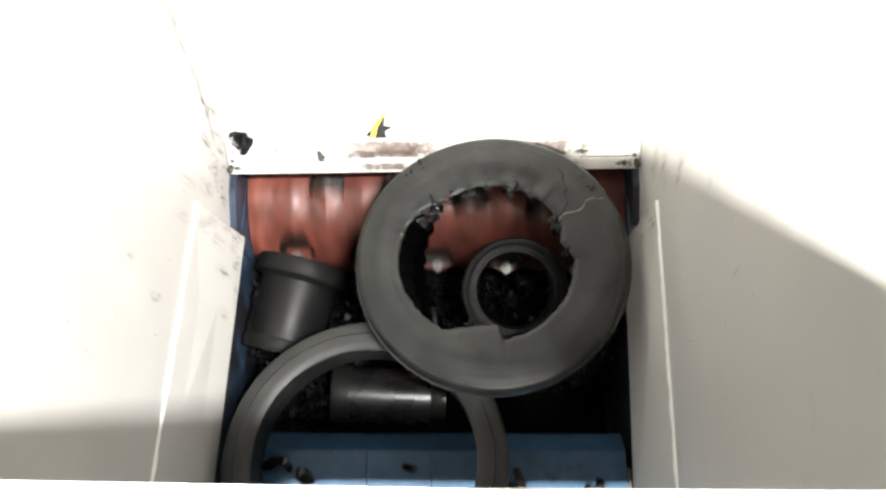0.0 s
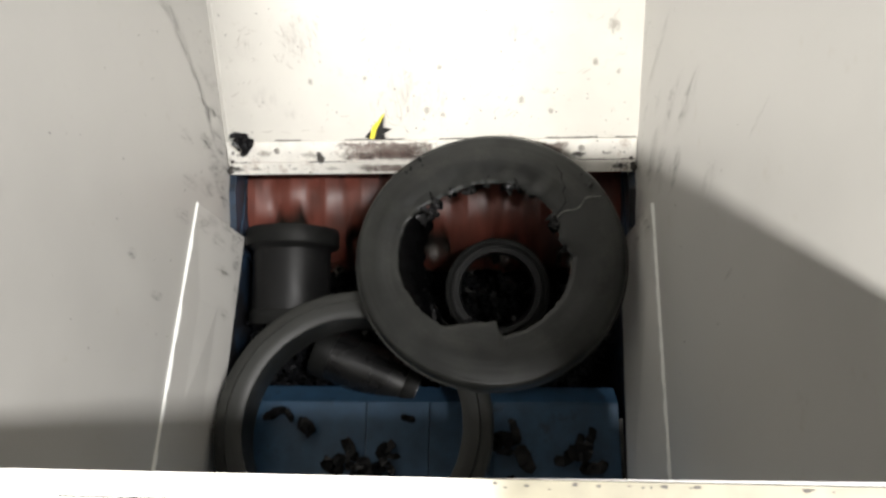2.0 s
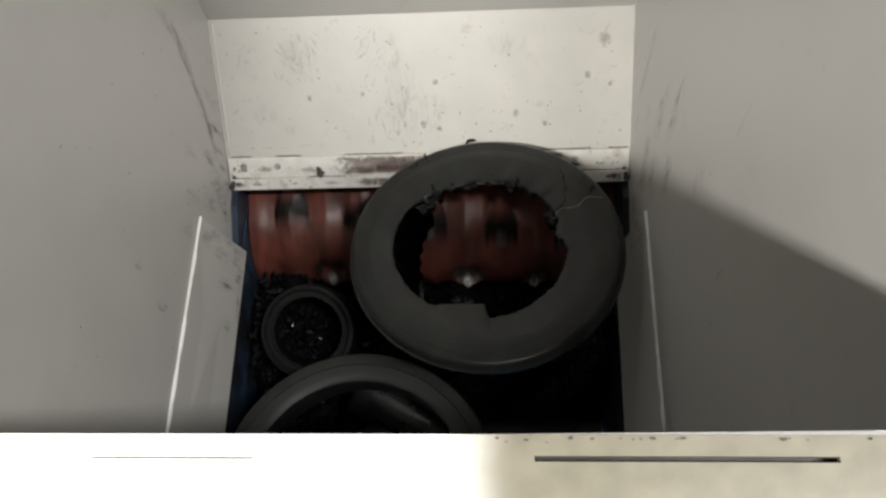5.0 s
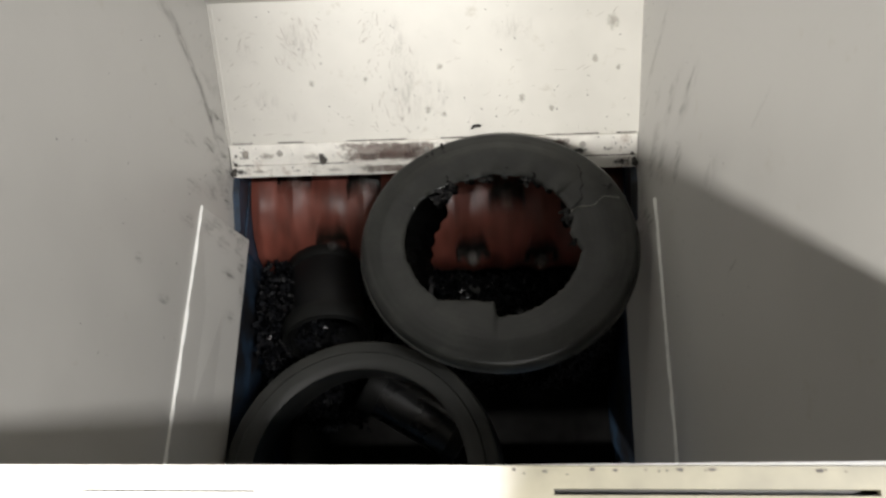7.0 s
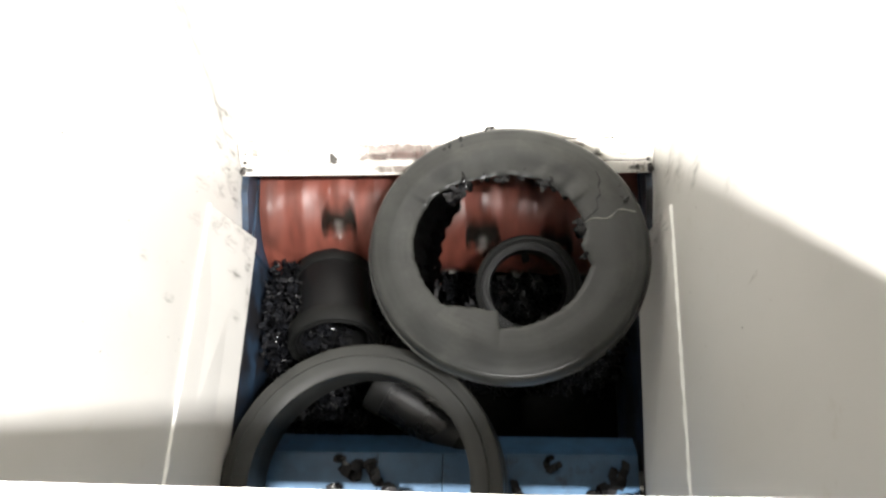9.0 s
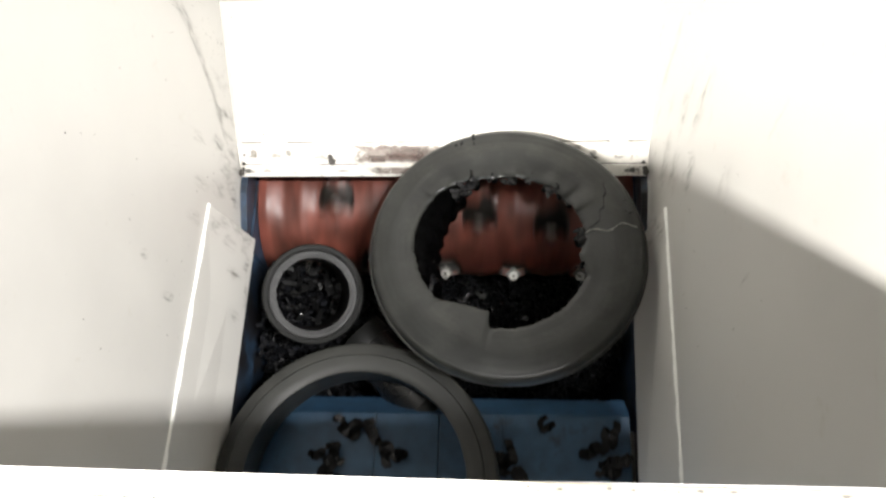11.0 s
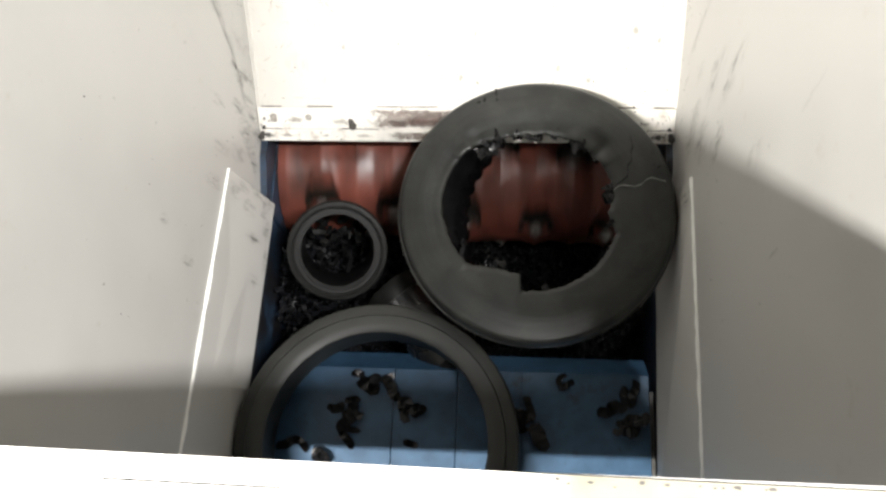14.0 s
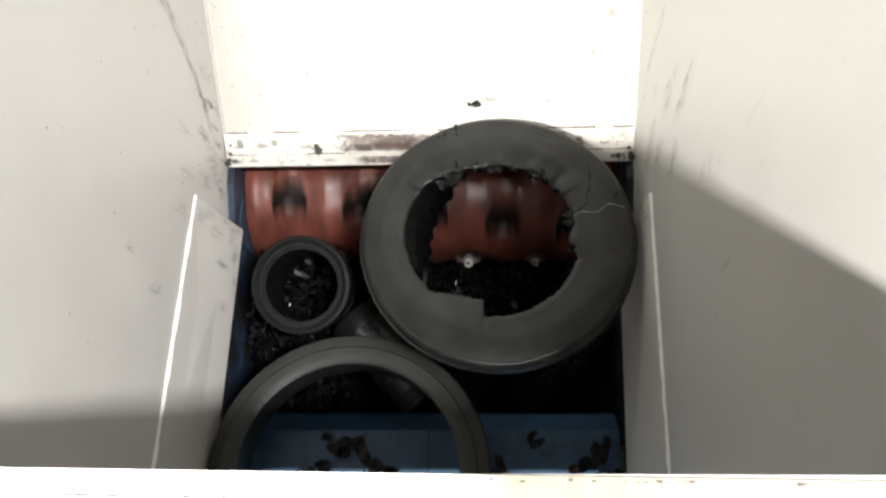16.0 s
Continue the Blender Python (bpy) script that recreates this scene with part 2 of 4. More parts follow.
# ---- building helpers ----
def mesh_object(name, bm, mat, parent=None, smooth=False):
    me = bpy.data.meshes.new(name)
    bmesh.ops.recalc_face_normals(bm, faces=bm.faces)
    bm.to_mesh(me)
    bm.free()
    me.materials.append(mat)
    if smooth:
        for p in me.polygons:
            p.use_smooth = True
        me.set_sharp_from_angle(angle=radians(40))
    ob = new(name, me)
    if parent:
        ob.parent = parent
    return ob


def part(name, bm, mat, parent, label="", smooth=False):
    ob = mesh_object(name, bm, mat, parent, smooth)
    if label:
        ob["label"] = label
    return ob


def empty(name, label, category, group="", kind=""):
    return tagged(new(name), label, category, group, kind)


def add_box(bm, lo, hi, bevel=0.0, m=None):
    r = bmesh.ops.create_cube(bm, size=1)
    vs = r["verts"]
    lo, hi = Vector(lo), Vector(hi)
    for v in vs:
        v.co = Vector([lo[i] + (v.co[i] + 0.5) * (hi[i] - lo[i]) for i in range(3)])
    if bevel:
        es = list({e for v in vs for e in v.link_edges})
        r = bmesh.ops.bevel(bm, geom=es, offset=bevel, segments=2, affect="EDGES", profile=0.6)
        vs = list({v for f in r["faces"] for v in f.verts} | {v for v in vs if v.is_valid})
    if m is not None:
        bmesh.ops.transform(bm, matrix=m, verts=vs)
    return vs


def box(lo, hi, bevel=0.0, m=None):
    bm = bmesh.new()
    add_box(bm, lo, hi, bevel, m)
    return bm


def prism(points, axis_lo, axis_hi, axis="x"):
    """A solid with a flat outline (pairs) drawn along an axis."""
    bm = bmesh.new()

    def place(a, p):
        return {"x": (a, p[0], p[1]), "y": (p[0], a, p[1]), "z": (p[0], p[1], a)}[axis]

    lo = [bm.verts.new(place(axis_lo, p)) for p in points]
    hi = [bm.verts.new(place(axis_hi, p)) for p in points]
    bm.faces.new(lo)
    bm.faces.new(hi[::-1])
    for i in range(len(points)):
        j = (i + 1) % len(points)
        bm.faces.new((lo[i], lo[j], hi[j], hi[i]))
    return bm


def lathe(profile, steps=72, wobble=None):
    """A ring body: a closed outline of (radius, height) turned about z. wobble(angle, r, z) may move a point."""
    bm = bmesh.new()
    rings = []
    for k in range(steps):
        a = 2 * math.pi * k / steps
        row = []
        for r, z in profile:
            rr, zz = wobble(a, r, z) if wobble else (r, z)
            row.append(bm.verts.new((rr * math.cos(a), rr * math.sin(a), zz)))
        rings.append(row)
    n = len(profile)
    for k in range(steps):
        p, q = rings[k], rings[(k + 1) % steps]
        for i in range(n):
            j = (i + 1) % n
            bm.faces.new((p[i], q[i], q[j], p[j]))
    return bm


# ---- the hopper ----
W, LIP_Y, LIP_Z, BACK_Y, FOLD_Z, CREASE_Z = 0.42, -0.709, 1.184, 0.272, 0.229, 0.15
FLARE = 0.03  # the west side turns outwards behind the chute foot

for side, tag in ((-1, "wall_west"), (1, "wall_east")):
    outline = [(LIP_Y, CREASE_Z - 0.06), (-0.132, CREASE_Z - 0.06), (-0.128, 0.03), (-0.10, -0.04), (-0.03, -0.005), (0.012, -0.002), (BACK_Y + 0.01, FOLD_Z), (BACK_Y + 0.01, LIP_Z + 0.02), (LIP_Y, LIP_Z + 0.02)]
    shape = prism(outline, side * W, side * (W + 0.008))
    if side < 0:
        bmesh.ops.bisect_plane(shape, geom=shape.verts[:] + shape.edges[:] + shape.faces[:], plane_co=(0, 0.012, 0), plane_no=(0, 1, 0))
        for v in shape.verts:
            v.co.x -= FLARE * max(0.0, v.co.y - 0.012)
    wall = mesh_object(tag, shape, WHITE)
    tagged(wall, "tall white painted steel hopper side with scuffs", "hopper wall", kind="structure")

shape = prism([(0.01, 0.003), (BACK_Y, FOLD_Z), (BACK_Y + 0.008, FOLD_Z - 0.003), (0.018, -0.004)], -W, W)
for v in shape.verts:
    if v.co.x < 0:
        v.co.x -= FLARE * max(0.0, v.co.y - 0.012)
back = mesh_object("wall_north", shape, BACKWHITE)
tagged(back, "sloping white steel chute plate, scuffed and splashed", "hopper wall", kind="structure")
upper = mesh_object("wall_north_upper", box((-W - FLARE * 0.26, BACK_Y, FOLD_Z + 0.001), (W, BACK_Y + 0.008, LIP_Z + 0.02)), WHITE)
tagged(upper, "upright white steel hopper back above the fold", "hopper wall", kind="structure")
front = mesh_object("wall_south", box((-W, LIP_Y - 0.008, CREASE_Z), (W, LIP_Y - 0.0005, LIP_Z - 0.004)), WHITE)
tagged(front, "white steel hopper front under the rim", "hopper wall", kind="structure")

# the rim: a folded flange with long slots in it
SLOT_Y = -0.720
slots = [(-0.80, -0.55, 0.0005), (-0.21, -0.118, 0.0005), (-0.072, 0.006, 0.0005), (0.137, 0.274, 0.0013), (0.42, 0.60, 0.0013)]


def rim_length(x0, x1, gaps, mat, label):
    bm = bmesh.new()
    add_box(bm, (x0, SLOT_Y + 0.002, LIP_Z - 0.004), (x1, LIP_Y, LIP_Z))
    add_box(bm, (x0, -0.84, LIP_Z - 0.004), (x1, SLOT_Y - 0.002, LIP_Z))
    at = x0
    for a, b, h in gaps:
        add_box(bm, (at, SLOT_Y - 0.002, LIP_Z - 0.004), (a, SLOT_Y + 0.002, LIP_Z))
        add_box(bm, (a, SLOT_Y - 0.002, LIP_Z - 0.004), (b, SLOT_Y - h, LIP_Z))
        add_box(bm, (a, SLOT_Y + h, LIP_Z - 0.004), (b, SLOT_Y + 0.002, LIP_Z))
        at = b
    add_box(bm, (at, SLOT_Y - 0.002, LIP_Z - 0.004), (x1, SLOT_Y + 0.002, LIP_Z))
    bmesh.ops.remove_doubles(bm, verts=bm.verts, dist=0.00001)
    for v in bm.verts:
        v.co.y -= 0.011 * v.co.x
    ob = mesh_object("hopper_rim", bm, mat)
    return tagged(ob, label, "hopper rim", kind="structure")


rim_length(-0.95, 0.95, slots, RIMPAINT, "white folded steel rim with slots, darker cream towards the east")
under = mesh_object("rim_channel", box((-0.95, -0.86, LIP_Z - 0.03), (0.95, LIP_Y - 0.009, LIP_Z - 0.012)), DARKSTEEL)
tagged(under, "dark steel channel below the slotted rim", "hopper rim", kind="structure")

rng = random.Random(31)
bm = bmesh.new()
for _ in range(26):
    x = 0.12 + 0.35 * rng.random()
    r = rng.choice((0.0004, 0.0006, 0.0009))
    place = Vector((x, LIP_Y - 0.011 * x - 0.0016 - 0.004 * rng.random() ** 3, LIP_Z + 0.0004))
    bm.faces.new([bm.verts.new(place + Vector((2.2 * r * rng.uniform(0.5, 1.2) * math.cos(1.047 * k), r * rng.uniform(0.5, 1.2) * math.sin(1.047 * k), 0))) for k in range(6)])
part("specks", bm, GRIME_SHADE, bpy.data.objects["hopper_rim"], "black grime along the worn edge")["kind"] = "stuff"

# deflector plates along the foot of both sides
for side in (-1, 1):
    foot = [(-0.39, -0.117), (-0.404, LIP_Y)] if side < 0 else [(0.388, -0.132), (0.371, LIP_Y)]
    z0, z1 = (0.161, 0.213) if side < 0 else (0.142, 0.102)
    th = 0.006
    bm = bmesh.new()
    pts = [(side * (W - 0.0005), -0.129, z0), (*foot[0], -0.05), (*foot[1], -0.05), (side * (W - 0.0005), LIP_Y, z1)]
    top = [bm.verts.new(p) for p in pts]
    low = [bm.verts.new((p[0] + side * th, p[1], p[2] - th * 0.2)) for p in pts]
    bm.faces.new(top)
    bm.faces.new(low[::-1])
    for i in range(4):
        j = (i + 1) % 4
        bm.faces.new((top[i], top[j], low[j], low[i]))
    plate = mesh_object("deflector_plate", bm, WHITE)
    tagged(plate, "white painted steel deflector plate sloping to the chamber", "deflector", kind="structure")
    seam = bmesh.new()
    rng = random.Random(5 + side)
    prev = None
    for k in range(41):
        y, z, r = -0.129 + (LIP_Y + 0.129) * k / 40, z0 + (z1 - z0) * k / 40, 0.0033 + rng.uniform(-0.0009, 0.0011)
        row = [seam.verts.new((side * (W - 1.3 * r * math.sin(a)), y, z + r * math.cos(a))) for a in (0.0, 0.8, 1.6, 2.4, 3.14)]
        if prev:
            for i in range(4):
                seam.faces.new((prev[i], prev[i + 1], row[i + 1], row[i]))
        prev = row
    part("weld_seam", seam, SEAMWHITE, plate, "bright painted weld seam", smooth=True)

# bolted strip and folded edge along the foot of the chute plate
U = Vector((0, 0.7572, 0.6532))
N = Vector((0, -0.6532, 0.7572))
FOOT = Vector((0, 0.010, 0.003))


def on_chute(x, s, lift):
    return Vector((x, 0, 0)) + FOOT + U * s + N * lift


def chute_box(x0, x1, s0, s1, h0, h1, bevel=0.0):
    m = Matrix(((1, 0, 0, 0), (0, U.y, N.y, FOOT.y), (0, U.z, N.z, FOOT.z), (0, 0, 0, 1)))
    return box((x0, s0, h0), (x1, s1, h1), bevel, m)


def smudge(parent, place, across, along, width, length, mat, name="smudge"):
    """A patch of rubbed dirt lying on a painted plate."""
    across, along = Vector(across).normalized(), Vector(along).normalized()
    bm = bmesh.new()
    n = 8
    grid = [[bm.verts.new((width * (i / n - 0.5), length * (j / n - 0.5), 0)) for j in range(n + 1)] for i in range(n + 1)]
    for i in range(n):
        for j in range(n):
            bm.faces.new((grid[i][j], grid[i + 1][j], grid[i + 1][j + 1], grid[i][j + 1]))
    ob = mesh_object(name, bm, mat, parent)
    if parent is bpy.data.objects["wall_west"] and place[1] > 0.012:
        place = (place[0] - FLARE * (place[1] - 0.012) + 0.0004, place[1], place[2])
        across, along = (Vector((-FLARE * d.y, d.y, d.z)).normalized() for d in (across, along))
    up = across.cross(along)
    ob.matrix_world = Matrix(((across.x, along.x, up.x, place[0]), (across.y, along.y, up.y, place[1]), (across.z, along.z, up.z, place[2]), (0, 0, 0, 1)))
    return ob


WEST, EAST = bpy.data.objects["wall_west"], bpy.data.objects["wall_east"]
XW = W - 0.0006
# a long curved rub mark and scrapes on the west side
trail = [(0.117, 0.456), (0.128, 0.379), (0.107, 0.298), (0.079, 0.207), (0.029, 0.119)]
for (y0, z0), (y1, z1) in zip(trail, trail[1:]):
    d = Vector((0, y1 - y0, z1 - z0))
    smudge(WEST, (-XW, (y0 + y1) / 2, (z0 + z1) / 2), d.cross(Vector((1, 0, 0))), d, 0.035, d.length * 1.5, VEIL, "rub_mark")
    smudge(WEST, (-XW + 0.0004, (y0 + y1) / 2, (z0 + z1) / 2), d.cross(Vector((1, 0, 0))), d, 0.022 if z0 < 0.35 else 0.045, d.length * 1.6, RUB, "rub_mark")
for y, z, w, h in ((-0.347, 0.281, 0.02, 0.05), (-0.02, 0.09, 0.06, 0.12), (0.0, 0.15, 0.04, 0.09), (-0.04, 0.05, 0.05, 0.10), (0.06, 0.16, 0.03, 0.08), (-0.08, 0.12, 0.04, 0.1), (-0.315, 0.395, 0.02, 0.04), (-0.18, 0.22, 0.03, 0.1)):
    smudge(WEST, (-XW, y, z), (0, 1, 0.2), (0, -0.2, 1), w, h, SMUDGE if h > 0.085 or w < 0.025 else SMEAR)
for y, z, w, h in ((-0.078, 0.458, 0.012, 0.09), (-0.085, 0.40, 0.008, 0.06), (-0.141, 0.32, 0.05, 0.11), (-0.088, 0.223, 0.05, 0.13), (-0.403, 0.541, 0.012, 0.05), (-0.028, 0.194, 0.04, 0.08), (-0.06, 0.14, 0.05, 0.12), (-0.12, 0.22, 0.03, 0.1), (0.02, 0.25, 0.03, 0.08), (-0.02, 0.33, 0.02, 0.08), (-0.25, 0.5, 0.05, 0.1)):
    smudge(EAST, (XW, y, z), (0, 1, -0.1), (0, 0.1, 1), w, h, SMUDGE if w < 0.02 or h > 0.105 else SMEAR)
for y, z, w, h in ((-0.089, 0.432, 0.050, 0.200), (0.095, 0.229, 0.035, 0.160), (-0.277, 0.721, 0.012, 0.090), (0.104, 0.323, 0.030, 0.160), (-0.040, 0.345, 0.050, 0.200), (-0.039, 0.189, 0.050, 0.140), (-0.160, 0.317, 0.030, 0.120)):
    smudge(EAST, (XW - 0.0003, y, z), (0, 1, -0.1), (0, 0.1, 1), w, h, VEIL)
for y, z, w, h in ((0.087, 0.097, 0.050, 0.140), (0.125, 0.166, 0.040, 0.160), (0.029, 0.057, 0.050, 0.120), (-0.041, 0.260, 0.030, 0.090), (-0.348, 0.288, 0.020, 0.060), (-0.110, 0.211, 0.030, 0.100)):
    smudge(WEST, (-XW + 0.0003, y, z), (0, 1, 0.2), (0, -0.2, 1), w, h, VEIL)
# scuffs and splashes on the chute plate
for x, up, w, h, mat in ((-0.25, 0.27, 0.09, 0.10, SMEAR), (-0.06, 0.27, 0.05, 0.10, SMEAR), (-0.04, 0.17, 0.10, 0.18, SMEAR), (0.02, 0.14, 0.06, 0.12, SMEAR), (0.17, 0.28, 0.10, 0.06, SMEAR), (-0.36, 0.25, 0.04, 0.05, SMEAR), (-0.33, 0.15, 0.06, 0.06, SMEAR), (-0.28, 0.12, 0.03, 0.03, SMEAR)):
    smudge(back, on_chute(x, up, 0.0006), (1, 0, 0), U, w, h, mat, "scuff")
for x, up, w, mat in ((0.363, 0.285, 0.030, STAINPALE), (0.376, 0.197, 0.012, STAINPALE), (0.186, 0.142, 0.018, STAINPALE), (0.245, 0.12, 0.014, STAINPALE), (0.024, 0.21, 0.014, STAINPALE), (0.03, 0.115, 0.014, STAINPALE), (-0.003, 0.125, 0.016, STAINPALE), (0.33, 0.215, 0.016, STAINPALE), (-0.235, 0.185, 0.014, STAINPALE), (-0.125, 0.19, 0.012, STAINPALE)):
    smudge(back, on_chute(x, up, 0.0006), (1, 0, 0), U, w * 1.3, w * 1.6, mat, "spot")
rng = random.Random(77)
bm = bmesh.new()


def fleck(bm, place, a, b, r):
    n = rng.randint(5, 8)
    vs = [bm.verts.new(place + a * (r * rng.uniform(0.5, 1.2) * math.cos(6.283 * k / n)) + b * (r * rng.uniform(0.5, 1.4) * math.sin(6.283 * k / n))) for k in range(n)]
    bm.faces.new(vs)


for _ in range(170):
    fleck(bm, on_chute(rng.uniform(-0.41, 0.41), 0.066 + 0.27 * rng.random() ** 1.5, 0.0007), Vector((1, 0, 0)), U, rng.choice((0.0005, 0.0007, 0.001, 0.0017)))
part("specks", bm, SPECKS, back, "dark specks of dirt")["kind"] = "stuff"


def stroke(bm, x, up, a, length, width, curl):
    """A thin curved scratch lying on the chute plate."""
    prev, n = None, 7
    for k in range(n):
        w = width * (0.3 + math.sin(math.pi * (k + 0.5) / n)) * rng.uniform(0.5, 1.1)
        side = Vector((-math.sin(a), math.cos(a)))
        row = [bm.verts.new(on_chute(x + side.x * o, up + side.y * o, 0.0009)) for o in (-w, w)]
        if prev:
            bm.faces.new((prev[0], prev[1], row[1], row[0]))
        prev = row
        x, up, a = x + math.cos(a) * length / n, up + math.sin(a) * length / n, a + curl / n


bm = bmesh.new()
for x0, x1, u0, u1, a0, a1, count in ((-0.305, -0.215, 0.215, 0.315, -1.5, -0.8, 46), (-0.135, -0.08, 0.20, 0.31, 0.7, 1.5, 26), (-0.12, -0.03, 0.09, 0.26, -1.7, -1.3, 34), (-0.40, -0.34, 0.09, 0.30, -0.3, 1.2, 16), (-0.37, 0.0, 0.08, 0.12, -0.3, 0.3, 14), (0.02, 0.38, 0.09, 0.30, -0.2, 1.0, 24)):
    for _ in range(count):
        stroke(bm, rng.uniform(x0, x1), rng.uniform(u0, u1), rng.uniform(a0, a1), rng.uniform(0.006, 0.026), rng.uniform(0.0002, 0.0006), rng.uniform(-0.8, 0.8))
part("scratches", bm, SCRATCH, back, "fine grey scratches in the paint")["kind"] = "stuff"
bm = bmesh.new()
prev = None
for k in range(47):
    up = 0.068 + 0.27 * k / 46
    edge = -W - FLARE * max(0.0, on_chute(0, up, 0).y - 0.012) + 0.007
    r = 0.0024 + rng.uniform(-0.0006, 0.0006)
    row = [bm.verts.new(on_chute(edge + 1.4 * r * math.cos(q), up, r * math.sin(q))) for q in (0.0, 0.8, 1.57, 2.3, 3.14)]
    if prev:
        for i in range(4):
            bm.faces.new((prev[i], prev[i + 1], row[i + 1], row[i]))
    prev = row
part("corner_seam", bm, BACKWHITE, back, "painted sealing bead along the corner", smooth=True)
for side, wall in ((-1, WEST), (1, EAST)):
    bm = bmesh.new()
    for _ in range(150):
        y = 0.20 - 0.7 * rng.random() ** 2.8
        z = max(max(0.0, y * 0.87), 0.02 if y > -0.1 else 0.2) + 0.02 + 0.45 * rng.random() ** 1.8
        turn = FLARE * max(0.0, y - 0.012) if side < 0 else 0.0
        fleck(bm, Vector((side * (W - 0.0009 + turn), y, z)), Vector((-FLARE if turn else 0, 1, 0)), Vector((0, 0, 1)), rng.choice((0.0005, 0.0008, 0.0011, 0.0018)))
    part("specks", bm, SPECKS, wall, "dark specks of dirt")["kind"] = "stuff"

strip = empty("bolted_strip", "white painted steel strip bolted below the chute, rust stained", "steel strip", kind="structure")
part("bar", chute_box(-W + 0.002, W - 0.002, 0.021, 0.064, 0.0005, 0.007, 0.0015), STRIPWHITE, strip)
part("folded_edge", chute_box(-W + 0.004, W - 0.004, -0.004, 0.0205, 0.0005, 0.010, 0.002), STRIPWHITE, strip)
for x in (-0.386, -0.314, -0.010, 0.308):
    bm = bmesh.new()
    bmesh.ops.create_cone(bm, cap_ends=True, segments=14, radius1=0.0075, radius2=0.004, depth=0.006)
    bmesh.ops.transform(bm, matrix=Matrix.Translation(on_chute(x, 0.045, 0.009)) @ Vector((0, 0, 1)).rotation_difference(N).to_matrix().to_4x4(), verts=bm.verts)
    part("bolt", bm, SCUFF if x < -0.35 else BRIGHT, strip, "painted bolt head" if x < -0.35 else "bright steel bolt head", smooth=False)

for x, up, w, h, mat in ((-0.105, 0.043, 0.20, 0.046, STAINBROWN), (-0.07, 0.043, 0.11, 0.042, STAINRED), (-0.02, 0.043, 0.08, 0.040, STAINBROWN), (-0.13, 0.032, 0.05, 0.02, STAINRED), (-0.245, 0.036, 0.07, 0.022, STAINPALE), (-0.34, 0.04, 0.05, 0.02, STAINPALE), (-0.406, 0.042, 0.012, 0.014, STAINDARK), (-0.386, 0.043, 0.020, 0.022, STAINBROWN),
                         (0.24, 0.042, 0.10, 0.04, STAINBROWN), (0.30, 0.033, 0.05, 0.02, STAINDARK), (0.36, 0.035, 0.04, 0.012, STAINPALE)):
    smudge(strip, on_chute(x, up, 0.0076), (1, 0, 0), U, w, h, mat, "stain")
for x, w, h, mat in ((-0.40, 0.04, 0.018, STAINDARK), (-0.36, 0.05, 0.012, STAINPALE), (-0.28, 0.03, 0.010, STAINPALE), (-0.2, 0.06, 0.012, STAINPALE), (-0.095, 0.12, 0.020, STAINBROWN), (-0.13, 0.06, 0.012, STAINPALE), (0.05, 0.1, 0.014, STAINPALE), (0.27, 0.08, 0.018, STAINDARK), (0.385, 0.05, 0.018, STAINDARK)):
    smudge(strip, on_chute(x, 0.0085, 0.0106), (1, 0, 0), U, w, h, mat, "stain")
rng = random.Random(12)
bm = bmesh.new()
for _ in range(120):
    x = rng.choice((-1, 1)) * (0.415 - 0.30 * rng.random() ** 2)
    low = rng.random() < 0.5
    fleck(bm, on_chute(x, rng.uniform(-0.002, 0.019) if low else rng.uniform(0.022, 0.062), 0.0106 if low else 0.0077), Vector((1, 0, 0)), U, rng.choice((0.0005, 0.0008, 0.0012, 0.0017)))
part("specks", bm, SPECKS, strip, "dark specks of dirt")["kind"] = "stuff"
# grime along the bar's top edge; painted shade between bar and folded edge
for x0, x1, up, lift in ((-0.41, -0.37, 0.066, 0.0012), (-0.317, -0.263, 0.066, 0.0012), (-0.173, -0.05, 0.066, 0.0012), (0.02, 0.10, 0.066, 0.0012), (0.235, 0.34, 0.066, 0.0012), (0.375, 0.416, 0.066, 0.0012), (-0.41, -0.37, 0.021, 0.0077), (-0.25, -0.17, 0.0215, 0.0077), (0.30, 0.415, 0.0215, 0.0077)):
    bm = bmesh.new()
    n = int((x1 - x0) / 0.003)
    rows = [[bm.verts.new(on_chute(x0 + (x1 - x0) * k / n, up + o * rng.uniform(0.2, 1.3), lift)) for o in (-0.0012, 0.0016)] for k in range(n + 1)]
    for p, q in zip(rows, rows[1:]):
        bm.faces.new((p[0], p[1], q[1], q[0]))
    part("grime_shade_line", bm, GRIME_SHADE, strip, "ragged black line of grime and painted shade")
for side in (-1, 1):
    for k, (up, r) in enumerate(((0.004, 0.007), (0.012, 0.005), (0.024, 0.004))):
        bm = bmesh.new()
        bmesh.ops.create_icosphere(bm, subdivisions=2, radius=r)
        for v in bm.verts:
            v.co *= 1 + 0.4 * noise.noise(v.co * 300 + Vector((k, side, 0)))
        ob = part("grime_clot", bm, GRIME_SHADE, strip, "black clot of grime")
        ob.location = on_chute(side * (W - 0.006 - 0.003 * k), up, 0.009)
for y, z, w, h in ((0.0, 0.03, 0.03, 0.06), (0.02, 0.07, 0.02, 0.06), (-0.03, 0.10, 0.025, 0.07), (0.045, 0.10, 0.02, 0.07), (-0.06, 0.02, 0.04, 0.07), (0.075, 0.14, 0.02, 0.07)):
    smudge(WEST, (-XW, y, z), (0, 1, 0.2), (0, -0.2, 1), w, h, SMUDGE)
    smudge(EAST, (XW, y - 0.01, z + 0.01), (0, 1, -0.1), (0, 0.1, 1), w * 0.8, h, SMEAR)
